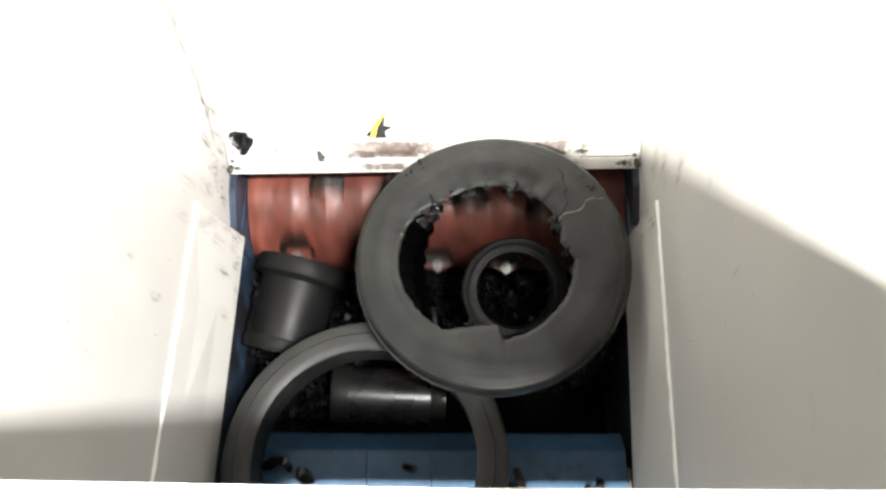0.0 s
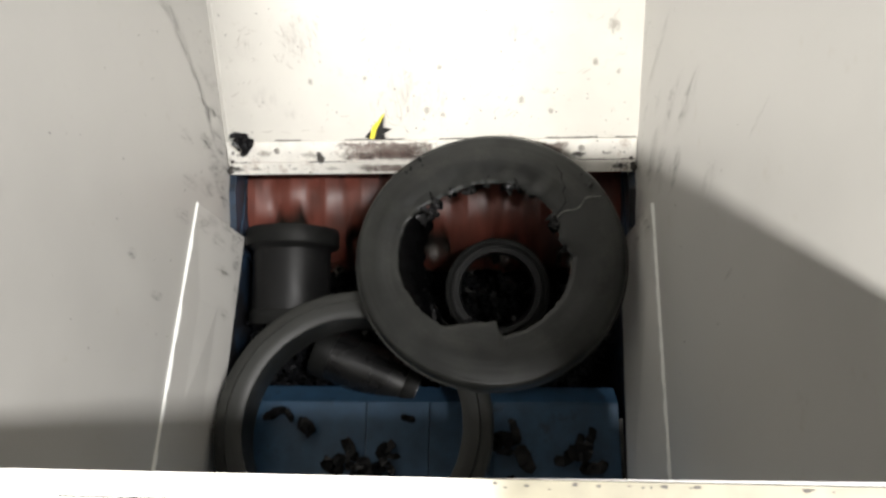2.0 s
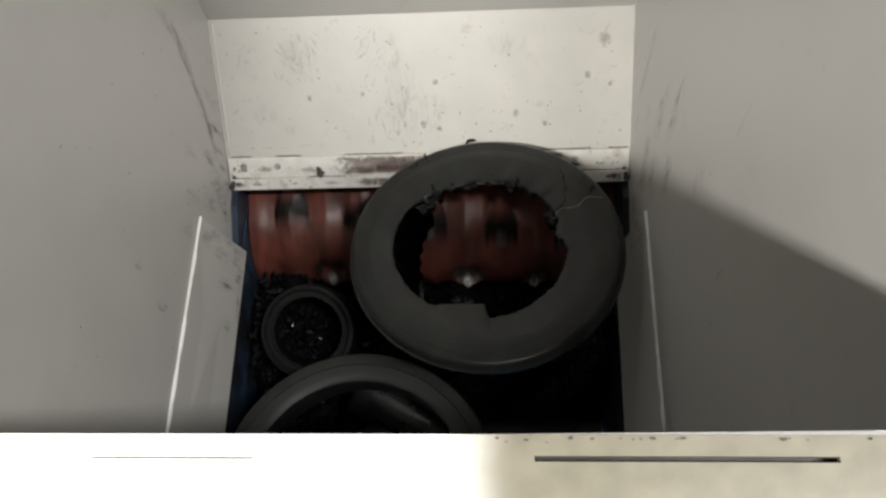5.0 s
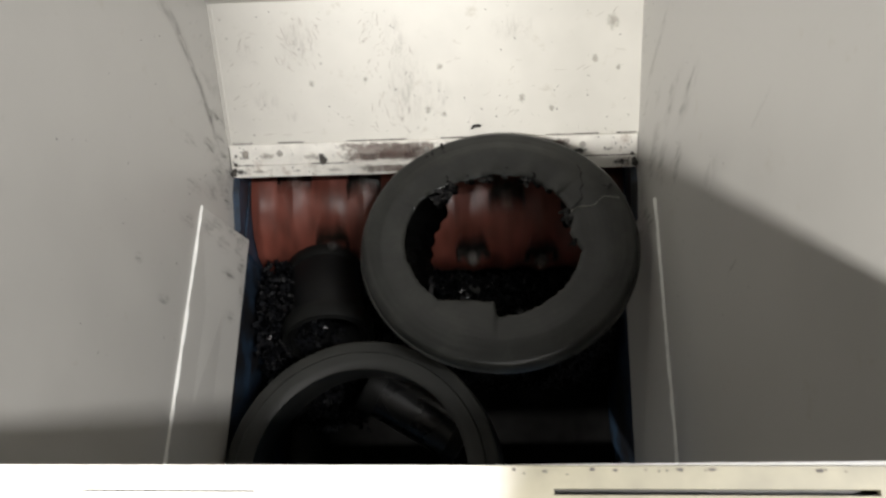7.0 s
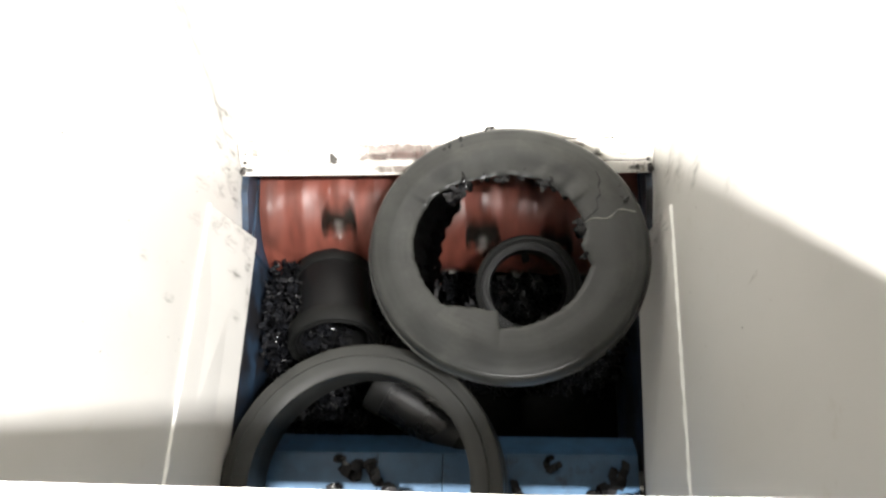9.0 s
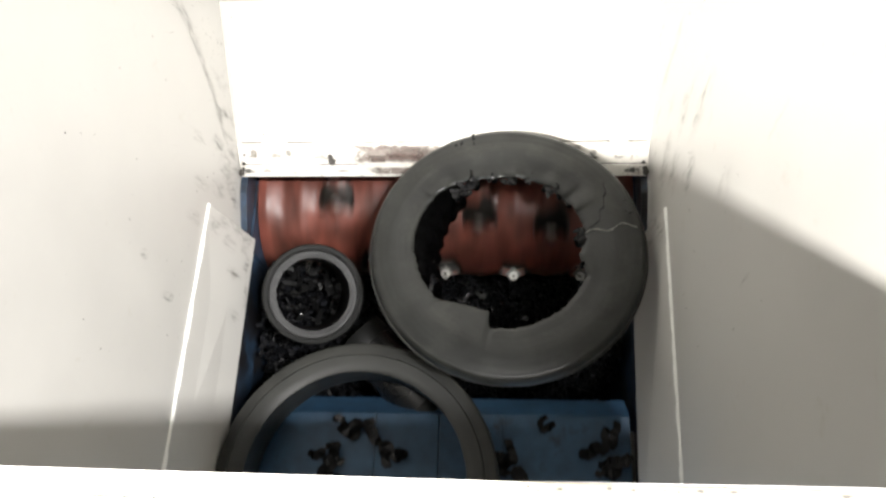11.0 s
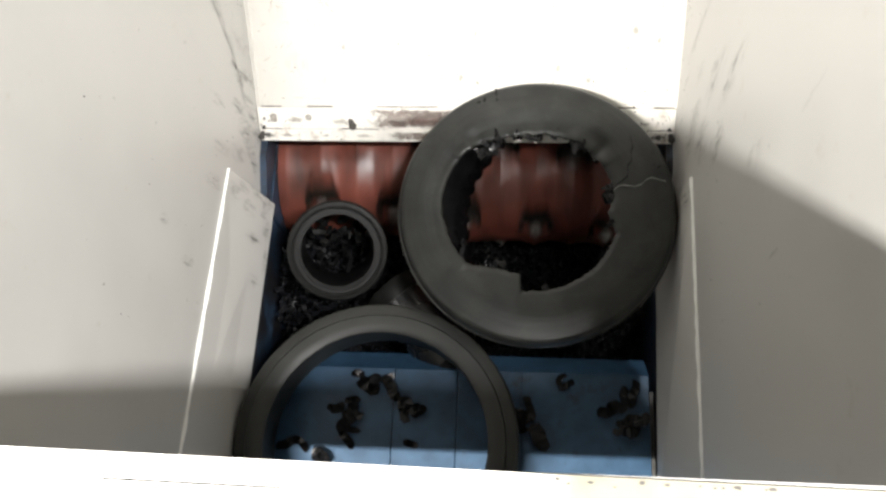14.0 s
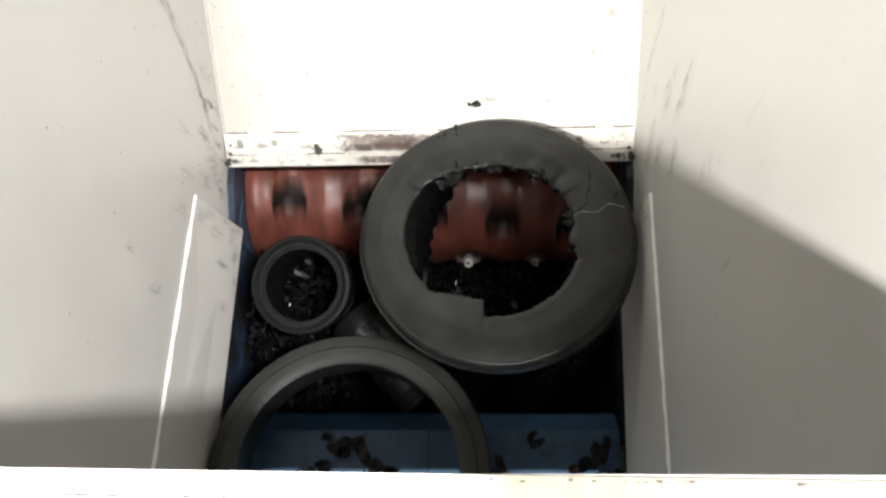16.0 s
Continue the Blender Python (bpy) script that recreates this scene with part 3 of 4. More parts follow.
for side in (-1, 1):
    foot = bpy.data.objects["deflector_plate"] if side < 0 else bpy.data.objects["deflector_plate.001"]
    for y, k, w, h in ((-0.15, 0.75, 0.05, 0.05), (-0.17, 0.45, 0.04, 0.07), (-0.22, 0.6, 0.03, 0.08), (-0.14, 0.3, 0.04, 0.05), (-0.30, 0.7, 0.03, 0.06), (-0.13, 0.55, 0.03, 0.12), (-0.135, 0.85, 0.03, 0.06), (-0.19, 0.85, 0.06, 0.04), (-0.25, 0.9, 0.08, 0.03), (-0.16, 0.15, 0.05, 0.06)):
        top = Vector((side * W, y, 0.161 if side < 0 else 0.142))
        low = Vector((side * 0.39, y, -0.05))
        d = (low - top).normalized()
        lift = Vector((0, 1, 0)).cross(d) * side
        lift = lift if lift.x * side < 0 else -lift
        smudge(foot, top + (low - top) * k + lift * 0.0022 - Vector((side * 0.001, 0, 0)), (0, 1, 0), d, w, h, SMUDGE)
rng = random.Random(8)
outline = [(0.010 * (0.45 + 0.75 * rng.random()) * math.cos(6.283 * k / 17), 0.014 * (0.45 + 0.75 * rng.random()) * math.sin(6.283 * k / 17)) for k in range(17)]
clot = mesh_object("dirt_clot", prism(outline, 0.0, 0.003, "z"), GRIME_SHADE)
clot.matrix_world = Matrix.Translation(on_chute(-0.226, 0.032, 0.0072)) @ pose(0, 0, 0, 40.8, 0, 20)
tagged(clot, "small black clot of dirt on the strip", "dirt")

# blue chamber cheeks, floor and body
for side in (-1, 1):
    lo, hi = sorted((side * 0.406, side * 0.4195))
    cheek = mesh_object("chamber_cheek", prism([(-0.133, 0.02), (-0.129, 0.028), (-0.101, -0.042), (-0.03, -0.0065), (0.012, -0.004), (0.25, 0.19), (0.25, -0.66), (-0.133, -0.66)], lo, hi), GRIMYBLUE)
    tagged(cheek, "blue painted steel cheek of the cutting chamber", "chamber wall", kind="structure")
    a, b = sorted((side * 0.4032, side * 0.4055))
    part("wear_plate", box((a, -0.13, -0.31), (b, 0.20, -0.07), 0.003), GRIMYBLUE, cheek, "blue wear plate at the rotor end")
    lo, hi = sorted((side * 0.4065, side * 0.4195))
    low_cheek = mesh_object("lower_cheek", box((lo, -1.2, -0.66), (hi, -0.134, -0.058)), GRIMYBLUE)
    tagged(low_cheek, "blue painted steel side of the ram bed", "chamber wall", kind="structure")
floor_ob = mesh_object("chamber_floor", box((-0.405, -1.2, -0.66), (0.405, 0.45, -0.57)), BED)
tagged(floor_ob, "near-black steel bed of the cutting chamber", "chamber floor", kind="structure")
rear = mesh_object("chamber_rear", box((-0.405, 0.24, -0.57), (0.405, 0.28, 0.2)), DARKSTEEL)
tagged(rear, "dark steel rear of the cutting chamber", "chamber wall", kind="structure")

# the hall around the machine
ground = mesh_object("floor", box((-5, -6, -1.3), (5, 4, -1.2)), CONCRETE)
tagged(ground, "grey concrete workshop floor under the machine", "floor", kind="structure")
for tag, lo, hi in (("hall_wall_south", (-5, -6.1, -1.2), (5, -6, 3.6)), ("hall_wall_north", (-5, 4, -1.2), (5, 4.1, 3.6)),
                    ("hall_wall_west", (-5.1, -6, -1.2), (-5, 4, 3.6)), ("hall_wall_east", (5, -6, -1.2), (5.1, 4, 3.6))):
    tagged(mesh_object(tag, box(lo, hi), PLASTER), "plain pale workshop wall", "wall", kind="structure")
tagged(mesh_object("ceiling", box((-5, -6, 3.6), (5, 4, 3.7)), PLASTER), "plain pale workshop ceiling", "ceiling", kind="structure")

# ---- the rotor ----
AXIS_Y, AXIS_Z, RADIUS = 0.035, -0.225, 0.158
rotor = empty("rotor", "red painted steel shredder rotor with square knives", "rotor")
rotor.location = (0, AXIS_Y, AXIS_Z)
bm = bmesh.new()
SEG, ROWS, PITCH = 144, 200, 0.0768
KNIVES = [(-0.3072 + PITCH * i, row * 60 + (i // 2) * 7 - 40) for row in range(6) for i in range(9) if (i + row) % 2 == 0]


def ridge(x):
    """Height of the drum's V-shaped ridges: 0 on a crest, below it in a groove."""
    u = abs(((x + 0.3072) / PITCH) % 1.0)
    return -0.008 * min(1.0, 2 * min(u, 1 - u) * 1.1)


def pocket_depth(x, angle):
    """How deep, from 0 to 1, the chip pocket before each knife is cut at a place on the drum."""
    deep = 0.0
    for kx, a in KNIVES:
        if abs(x - kx) > 0.04:
            continue
        d = (angle - 90 - a + 180) % 360 - 180  # degrees round the drum, ahead of the knife below zero
        y = -radians(d) * RADIUS - 0.012
        if 0 <= y <= 0.088:
            half = 0.036 if y < 0.03 else 0.036 - 0.30 * (y - 0.03)
            if abs(x - kx) < half:
                deep = max(deep, 1.0 - 0.9 * y / 0.088)
    return deep


grid, cut = [], []
for i in range(ROWS + 1):
    x = -0.401 + 0.802 * i / ROWS
    row, deeps = [], []
    for k in range(SEG):
        c, q = math.cos(2 * math.pi * k / SEG), math.sin(2 * math.pi * k / SEG)
        deep = pocket_depth(x, 360 * k / SEG)
        r = RADIUS + 0.003 + ridge(x) * (0.75 + 0.6 * noise.noise((x * 5, c * 1.4, q * 1.4))) + 0.0035 * noise.noise((x * 16, c * 3.2, q * 3.2)) + 0.0012 * noise.noise((x * 60, c * 9, q * 9)) - 0.030 * deep
        row.append(bm.verts.new((x, r * c, r * q)))
        deeps.append(deep + 0.25 * noise.noise((x * 30, c * 6, q * 6)))
    grid.append(row)
    cut.append(deeps)
for i in range(ROWS):
    for k in range(SEG):
        j = (k + 1) % SEG
        f = bm.faces.new((grid[i][k], grid[i][j], grid[i + 1][j], grid[i + 1][k]))
        if max(cut[i][k], cut[i][j], cut[i + 1][k], cut[i + 1][j]) > 0.42:
            f.material_index = 1
bm.faces.new(grid[0])
bm.faces.new(grid[-1][::-1])
drum = part("drum", bm, RED, rotor, "worn red painted drum with oily dark pockets", smooth=True)
drum.data.materials.append(SEAT)
for x, a in KNIVES:
    m = Matrix.Rotation(radians(a), 4, "X") @ Matrix.Translation((x, 0, RADIUS))
    wedge = bmesh.new()
    outline = [(-0.026, 0.012), (0.0, 0.012), (0.026, 0.012), (0.020, -0.022), (0.0, -0.044), (-0.020, -0.022)]
    top = [wedge.verts.new(m @ Vector((px, py, 0.0085 - 0.30 * abs(px) - py * py / 0.31))) for px, py in outline]
    low = [wedge.verts.new(m @ Vector((px, py, -0.03))) for px, py in outline]
    wedge.faces.new((top[0], top[5], top[4], top[1]))
    wedge.faces.new((top[1], top[4], top[3], top[2]))
    wedge.faces.new((low[0], low[1], low[4], low[5]))
    wedge.faces.new((low[1], low[2], low[3], low[4]))
    for k in range(6):
        wedge.faces.new((top[k], top[(k + 1) % 6], low[(k + 1) % 6], low[k]))
    holder = part("knife_holder", wedge, RED, rotor, "worn red wedge-shaped knife holder")
    blade = bmesh.new()
    add_box(blade, (-0.0125, -0.005, -0.0125), (0.0125, 0.005, 0.0125), 0.0015, m @ Matrix.Translation((0, 0.017, -0.002)) @ Matrix.Rotation(radians(45), 4, "Y"))
    part("knife", blade, SCRAPED, holder, "square steel knife set on its corner")
    bolt = lathe([(0.004, 0.0), (0.004, 0.005), (0.009, 0.005), (0.0105, 0.003), (0.0105, 0.0)], 14)
    bmesh.ops.transform(bolt, matrix=m @ Matrix.Translation((0, 0.0222, 0.002)) @ Matrix.Rotation(radians(-90), 4, "X"), verts=bolt.verts)
    part("bolt", bolt, BRIGHT, holder, "bright ring-shaped knife bolt")

# ---- the ram ----
RAM_TOP = -0.12
ram = empty("ram", "blue painted steel feeding ram with flat top", "ram")
part("body", box((-0.374, -0.62, -0.188), (0.374, -0.004, -0.013)), BLUE, ram)
for x0, x1 in ((-0.375, -0.1265), (-0.125, 0.0), (0.0015, 0.1265), (0.128, 0.375)):
    part("top_plate", box((x0, -0.62, -0.0125), (x1, -0.001, -0.0005), 0.0008), BLUE, ram)
for lo, hi in ((-0.3835, -0.3765), (0.3765, 0.3835)):
    part("side_strip", box((lo, -0.62, -0.12), (hi, -0.03, -0.004), 0.001), RAIL, ram, "greasy bare steel strip along the side")
part("nose_plate", prism([(-0.0005, -0.0006), (0.040, -0.052), (0.040, -0.188), (-0.0035, -0.188), (-0.0035, -0.014)], -0.375, 0.375), BLUE, ram, "sloping blue nose plate")


# ---- plastic pieces ----
def scrap_mesh(seed, size, strips=3):
    """A crumpled clump of torn strips."""
    rng = random.Random(seed)
    bm = bmesh.new()
    for _ in range(strips):
        a = rng.uniform(0, 6.28)
        p = Vector((rng.uniform(-0.3, 0.3), rng.uniform(-0.3, 0.3), 0.12)) * size
        d = Vector((math.cos(a), math.sin(a), rng.uniform(-0.1, 0.5)))
        w = size * rng.uniform(0.12, 0.28)
        prev = None
        for k in range(7):
            side = d.cross(Vector((rng.uniform(-0.4, 0.4), rng.uniform(-0.4, 0.4), 1))).normalized() * w * (1.0 if 0 < k < 6 else 0.4)
            up = side.cross(d).normalized() * size * 0.03
            row = [bm.verts.new(p - side - up), bm.verts.new(p + side - up), bm.verts.new(p + side + up), bm.verts.new(p - side + up)]
            if prev:
                for i in range(4):
                    bm.faces.new((prev[i], prev[(i + 1) % 4], row[(i + 1) % 4], row[i]))
            else:
                bm.faces.new(row)
            prev = row
            p = p + d * size * 0.16
            p.z = max(p.z, size * 0.05)
            d = (d + Vector((rng.uniform(-0.7, 0.7), rng.uniform(-0.7, 0.7), rng.uniform(-0.6, 0.5)))).normalized()
        bm.faces.new(prev[::-1])
    return bm

HOLE = [(0, 127), (9, 134), (20, 141), (41, 141), (63, 146), (87, 144), (111, 145), (131, 157), (149, 167), (174, 169), (189, 167), (209, 164), (224, 160), (232, 144), (241, 130), (261, 121), (264, 151), (280, 148), (301, 149), (322, 148), (345, 147), (352, 136)]


def hole_radius(d):
    """The ragged border of the torn hole, by the angle in degrees."""
    d %= 360
    pts = HOLE + [(360, 127)]
    for (a0, r0), (a1, r1) in zip(pts, pts[1:]):
        if a0 <= d <= a1:
            return 0.001036 * (r0 + (r1 - r0) * (d - a0) / (a1 - a0)) - 0.002 * math.sin(radians(d))


# the ring's face is nearly flat, with a low swell: share of the way out from the hole, height
DISH = [(0.0, -0.0165), (0.04, -0.0140), (0.12, -0.0128), (0.22, -0.0130), (0.34, -0.0122), (0.5, -0.0110), (0.62, -0.0103), (0.74, -0.0105), (0.86, -0.0115), (0.95, -0.0122)]


def face_height(r, d):
    """Height of the ring's face at a radius and an angle in degrees."""
    f = (r - hole_radius(d)) / (0.234 - hole_radius(d))
    for (f0, z0), (f1, z1) in zip(DISH, DISH[1:]):
        if f <= f1:
            return z0 + (z1 - z0) * max(0.0, f - f0) / (f1 - f0)
    return -0.0128


def big_ring():
    ob = empty("torn_plastic_ring", "large dusty black plastic ring with a ragged torn hole", "plastic ring")
    # a radius under 1 is a share of the way from the hole to the shoulder; from 1 on it is 1 + metres
    prof = [*DISH, (1.238, -0.0126), (1.2405, -0.0134), (1.2425, -0.0132), (1.2475, -0.0142), (1.2510, -0.0165), (1.2540, -0.0205), (1.2560, -0.0260), (1.257, -0.031), (1.257, -0.041), (1.253, -0.044),
            (1.250, -0.046), (1.250, -0.056), (1.236, -0.056), (1.236, -0.0175), (0.8, -0.0150), (0.5, -0.0150), (0.3, -0.0165), (0.0, -0.0195)]

    def wob(a, r, z):
        d = math.degrees(a)
        k = 0.0
        if r >= 1:
            rr = r - 1
        else:
            hole = hole_radius(d) + 0.0025 * noise.noise((math.cos(a) * 14, math.sin(a) * 14, 0.3)) + 0.002 * noise.noise((math.cos(a) * 40, math.sin(a) * 40, 0.7))
            k = 1 - r
            rr = hole + (0.234 - hole) * r
        lift = 0.004 * max(0.0, math.sin(a)) * math.sin(math.pi * max(0.0, min(1.0, (0.72 - k) / 0.62))) if r < 1 else 0.0
        if 35 < d < 150:
            lift += (0.0022 * math.sin(13 * a) + 0.0012 * math.sin(29 * a) + 0.002) * k ** 3
        elif 225 < d < 266:
            lift -= 0.003 * k ** 3
        return rr + 0.0015 * math.sin(3 * a), z + lift + 0.0018 * noise.noise((math.cos(a) * 2, math.sin(a) * 2, 0.4))
    part("shell", lathe(prof, 288, wob), RINGPLASTIC, ob, smooth=True)
    part("outer_bead", lathe([(0.2530, -0.030), (0.2590, -0.032), (0.2590, -0.037), (0.2530, -0.039)], 120), DULL, ob)
    seam = bmesh.new()
    prev = None
    for k in range(13):
        r = 0.146 + 0.095 * k / 12
        a = radians(17 + 1.5 * math.sin(k * 0.9))
        z = face_height(r, 17) + 0.0005
        c, q = Vector((math.cos(a), math.sin(a), 0)), Vector((-math.sin(a), math.cos(a), 0))
        w = 0.0016 + 0.0012 * (k % 3 == 0)
        row = [seam.verts.new(c * r + q * o + Vector((0, 0, z + h))) for o, h in ((-w, -0.002), (-w * 0.4, 0.003), (w * 0.4, 0.003), (w, -0.002))]
        if prev:
            for i in range(3):
                seam.faces.new((prev[i], prev[i + 1], row[i + 1], row[i]))
        prev = row
    part("torn_seam", seam, PALE, ob, "pale raised torn seam", smooth=True)
    flap = bmesh.new()
    rows = []
    for k in range(29):
        d = 128 + 100 * k / 28
        a, hole = radians(d), hole_radius(d)
        reach = 0.046 * math.sin(math.pi * (k + 1) / 30) ** 0.6 + 0.003 * math.sin(k * 1.7)
        c = Vector((math.cos(a), math.sin(a), 0))
        rows.append([flap.verts.new(c * (hole + 0.004) + Vector((0, 0, -0.0175))), flap.verts.new(c * (hole - reach * 0.35) + Vector((0, 0, -0.031))), flap.verts.new(c * (hole - reach * 0.75) + Vector((0, 0, -0.055))), flap.verts.new(c * (hole - reach) + Vector((0, 0, -0.085)))])
    for p, q in zip(rows, rows[1:]):
        for i in range(3):
            flap.faces.new((p[i], p[i + 1], q[i + 1], q[i]))
    bmesh.ops.solidify(flap, geom=flap.faces[:], thickness=0.003)
    for d, off, size in ((44, 0.001, 0.014), (54, 0.001, 0.018), (66, -0.003, 0.020), (80, 0.0, 0.014), (92, -0.003, 0.022), (106, 0.0, 0.016), (121, -0.008, 0.026), (131, -0.016, 0.032), (139, -0.024, 0.022), (13, -0.006, 0.030), (20, -0.002, 0.022), (352, -0.002, 0.014), (212, -0.02, 0.02), (240, -0.004, 0.014)):
        a = radians(d)
        bit = scrap_mesh(int(d) + 200, size, 3)
        bmesh.ops.create_icosphere(bit, subdivisions=2, radius=size * 0.42, matrix=Matrix.Translation((0, 0, -size * 0.2)))
        for v in bit.verts:
            v.co *= 1 + 0.45 * noise.noise(v.co * 140 + Vector((d, 0, 0)))
        bmesh.ops.transform(bit, matrix=Matrix.Translation(Vector((math.cos(a), math.sin(a), 0)) * (hole_radius(d) + off) + Vector((0, 0, -0.019))), verts=bit.verts)
        part("clinging_chip", bit, CHIP, ob, "glossy black chip stuck to the torn edge")
    for d, r, size in ((113, 0.236, 0.015), (119, 0.237, 0.012), (24, 0.238, 0.020), (31, 0.236, 0.013)):
        a = radians(d)
        bit = scrap_mesh(int(d) + 500, size, 2)
        bmesh.ops.transform(bit, matrix=Matrix.Translation(Vector((math.cos(a), math.sin(a), 0)) * r + Vector((0, 0, -0.0145))), verts=bit.verts)
        part("outer_flake", bit, BLACK, ob, "torn flake at the outer edge")
    part("torn_flap", flap, CHIP, ob, "black flap bent down into the hole", smooth=True)
    crack = bmesh.new()
    prev = None
    for r, d in ((0.150, 19), (0.165, 21), (0.178, 23), (0.186, 29), (0.196, 30), (0.204, 35), (0.214, 37), (0.222, 42)):
        a = radians(d)
        c, q = Vector((math.cos(a), math.sin(a), 0)), Vector((-math.sin(a), math.cos(a), 0))
        row = [crack.verts.new(c * r + q * o + Vector((0, 0, face_height(r, d) + 0.0035))) for o in (-0.0018, 0.0018)]
        if prev:
            crack.faces.new((prev[0], prev[1], row[1], row[0]))
        prev = row
    part("crack", crack, CHIP, ob, "black gaping crack")
    return ob


def front_ring():
    ob = empty("plastic_pipe_ring", "large dark grey plastic pipe ring with a stepped edge", "plastic ring")

    def uneven(a, r, z):
        return r + 0.0012 * math.sin(2 * a) + 0.0006 * noise.noise((math.cos(a) * 9, math.sin(a) * 9, z * 60)), z + 0.0012 * math.sin(3 * a + 1)
    part("inner_sleeve", lathe([(0.205, 0.0), (0.210, 0.003), (0.222, 0.0045), (0.236, 0.004), (0.2385, 0.001), (0.2385, -0.104), (0.236, -0.108), (0.212, -0.108), (0.2095, -0.10), (0.209, -0.06), (0.206, -0.05)], 144, uneven), DULL, ob, smooth=True)
    part("upper_band", lathe([(0.2387, -0.004), (0.257, -0.0055), (0.2605, -0.008), (0.262, -0.013), (0.262, -0.044), (0.259, -0.048), (0.2387, -0.048)], 144, uneven), DULL, ob, smooth=True)
    part("lower_band", lathe([(0.2387, -0.056), (0.259, -0.056), (0.262, -0.060), (0.262, -0.098), (0.259, -0.102), (0.2387, -0.102)], 144, uneven), DULL, ob, smooth=True)
    return ob


def coupler(radius, length, label, slim=1.0, mat=BLACK):
    """A short thick pipe socket with stepped ends and collars; the open end looks along +z."""
    ob = empty("pipe_coupler", label, "pipe piece", "pipe couplers in the chamber")
    r, h = radius, length / 2
    part("body", lathe([(r * 0.72, h - 0.016), (r * 0.73, h - 0.010), (r * 0.755, h - 0.010), (r * 0.76, h - 0.006), (r * 0.785, h - 0.006), (r * 0.79, h - 0.002), (r * 0.825, h - 0.002), (r * 0.83, h - 0.006), (r * 0.93, h - 0.006), (r * 0.945, h - 0.012), (r * 0.945, h - 0.034), (r * 0.945 * slim, h - 0.046), (r * 0.945 * slim, -h + 0.012),
                        (r * 0.93 * slim, -h), (r * 0.80, -h), (r * 0.74, -h + 0.006), (r * 0.72, -h + 0.02)], 80), mat, ob, smooth=True)
    for z0, z1, r in ((h - 0.036, h, radius), (-h + 0.002, -h + 0.03, radius * slim)):
        part("end_collar", lathe([(r * 0.86, z1), (r * 0.875, z1 + 0.001), (r * 0.885, z1 - 0.002), (r * 0.90, z1 - 0.002), (r * 0.91, z1 + 0.001), (r * 0.975, z1), (r, z1 - 0.005), (r, z0 + 0.003), (r * 0.985, z0), (r * 0.86, z0)], 80), COLLAR, ob, "thicker rounded end collar", smooth=True)
    return ob


ring_a = big_ring()
ring_b = front_ring()
pipe_c = coupler(0.098, 0.20, "short thick black plastic pipe coupler tumbling at the rotor", 0.87)
pipe_d = coupler(0.105, 0.13, "black plastic pipe coupler lying under the torn ring")
pipe_e = coupler(0.058, 0.23, "narrow glossy black plastic pipe socket on its side", 1.0, GLOSSY)

# ---- shredded chips ----


def chips(name, mat, count, spot, seed, size=(0.008, 0.028)):
    rng = random.Random(seed)
    verts, faces = [], []
    for _ in range(count):
        x, y, z = spot(rng)
        a, b, t = rng.uniform(*size), rng.uniform(*size) * 0.6, rng.uniform(0.0015, 0.004)
        m = Matrix.Translation((x, y, z)) @ Euler((rng.uniform(0, 6.3), rng.uniform(0, 6.3), rng.uniform(0, 6.3))).to_matrix().to_4x4()
        bend = rng.uniform(-0.5, 0.5) * a
        k = len(verts)
        for zz in (-t, t):
            for px, py in ((-a, -b * rng.uniform(0.4, 1)), (0, -b), (a, -b * rng.uniform(0.2, 1)), (a, b * rng.uniform(0.2, 1)), (0, b), (-a, b * rng.uniform(0.4, 1))):
                verts.append(m @ Vector((px * 0.5, py * 0.5, zz * 0.5 + bend * (abs(px) / a) ** 2 * 0.5)))
        faces += [(k, k + 5, k + 4, k + 1), (k + 1, k + 4, k + 3, k + 2), (k + 6, k + 7, k + 10, k + 11), (k + 7, k + 8, k + 9, k + 10)]
        faces += [(k + i, k + (i + 1) % 6, k + 6 + (i + 1) % 6, k + 6 + i) for i in range(6)]
    me = bpy.data.meshes.new(name)
    me.from_pydata(verts, [], faces)
    me.materials.append(mat)
    return new(name, me)


def bed(rng):
    x = rng.uniform(-0.385, 0.385)
    y = rng.uniform(-0.45 if x < -0.2 else -0.35, -0.12)
    pile = 0.11 * max(0.0, min(1.0, (-0.20 - x) / 0.12)) * max(0.0, min(1.0, (y + 0.42) / 0.1))
    pile -= 0.22 * max(0.0, min(1.0, (-0.30 - y) / 0.08)) * max(0.0, min(1.0, (x + 0.24) / 0.06))
    return x, y, pile - 0.315 + 0.05 * noise.noise((x * 6, y * 6, 2.0)) + (rng.uniform(0, 0.05) if rng.random() < 0.62 else rng.uniform(-0.24, 0.0))


def heap(rng):
    while True:
        x, y, z = bed(rng)
        if z > -0.33 and (x < -0.19 or y > -0.33):
            return x, y, z + 0.012


tagged(chips("fine_chips", FINECHIP, 6500, bed, 21), "fine shredded black plastic chips on the chamber bed", "plastic chips", kind="stuff")
tagged(chips("shredded_chips", CHIP, 1700, heap, 22, (0.009, 0.027)), "glossy shredded black plastic chips heaped at the rotor", "plastic chips", kind="stuff")



for pipe, r, h, seed, count in ((pipe_c, 0.068, 0.1, 31, 44), (pipe_d, 0.072, 0.065, 32, 14)):
    def packed(rng):
        a, q = rng.uniform(0, 6.283), r * rng.random() ** 0.5
        return q * math.cos(a), q * math.sin(a), -h + 0.02 + rng.uniform(0, 0.03)
    fill = chips("chip_filling", BLACK, count, packed, seed, (0.014, 0.036))
    fill.parent = pipe
    fill["kind"], fill["label"] = "stuff", "glossy black chips caught inside the pipe"

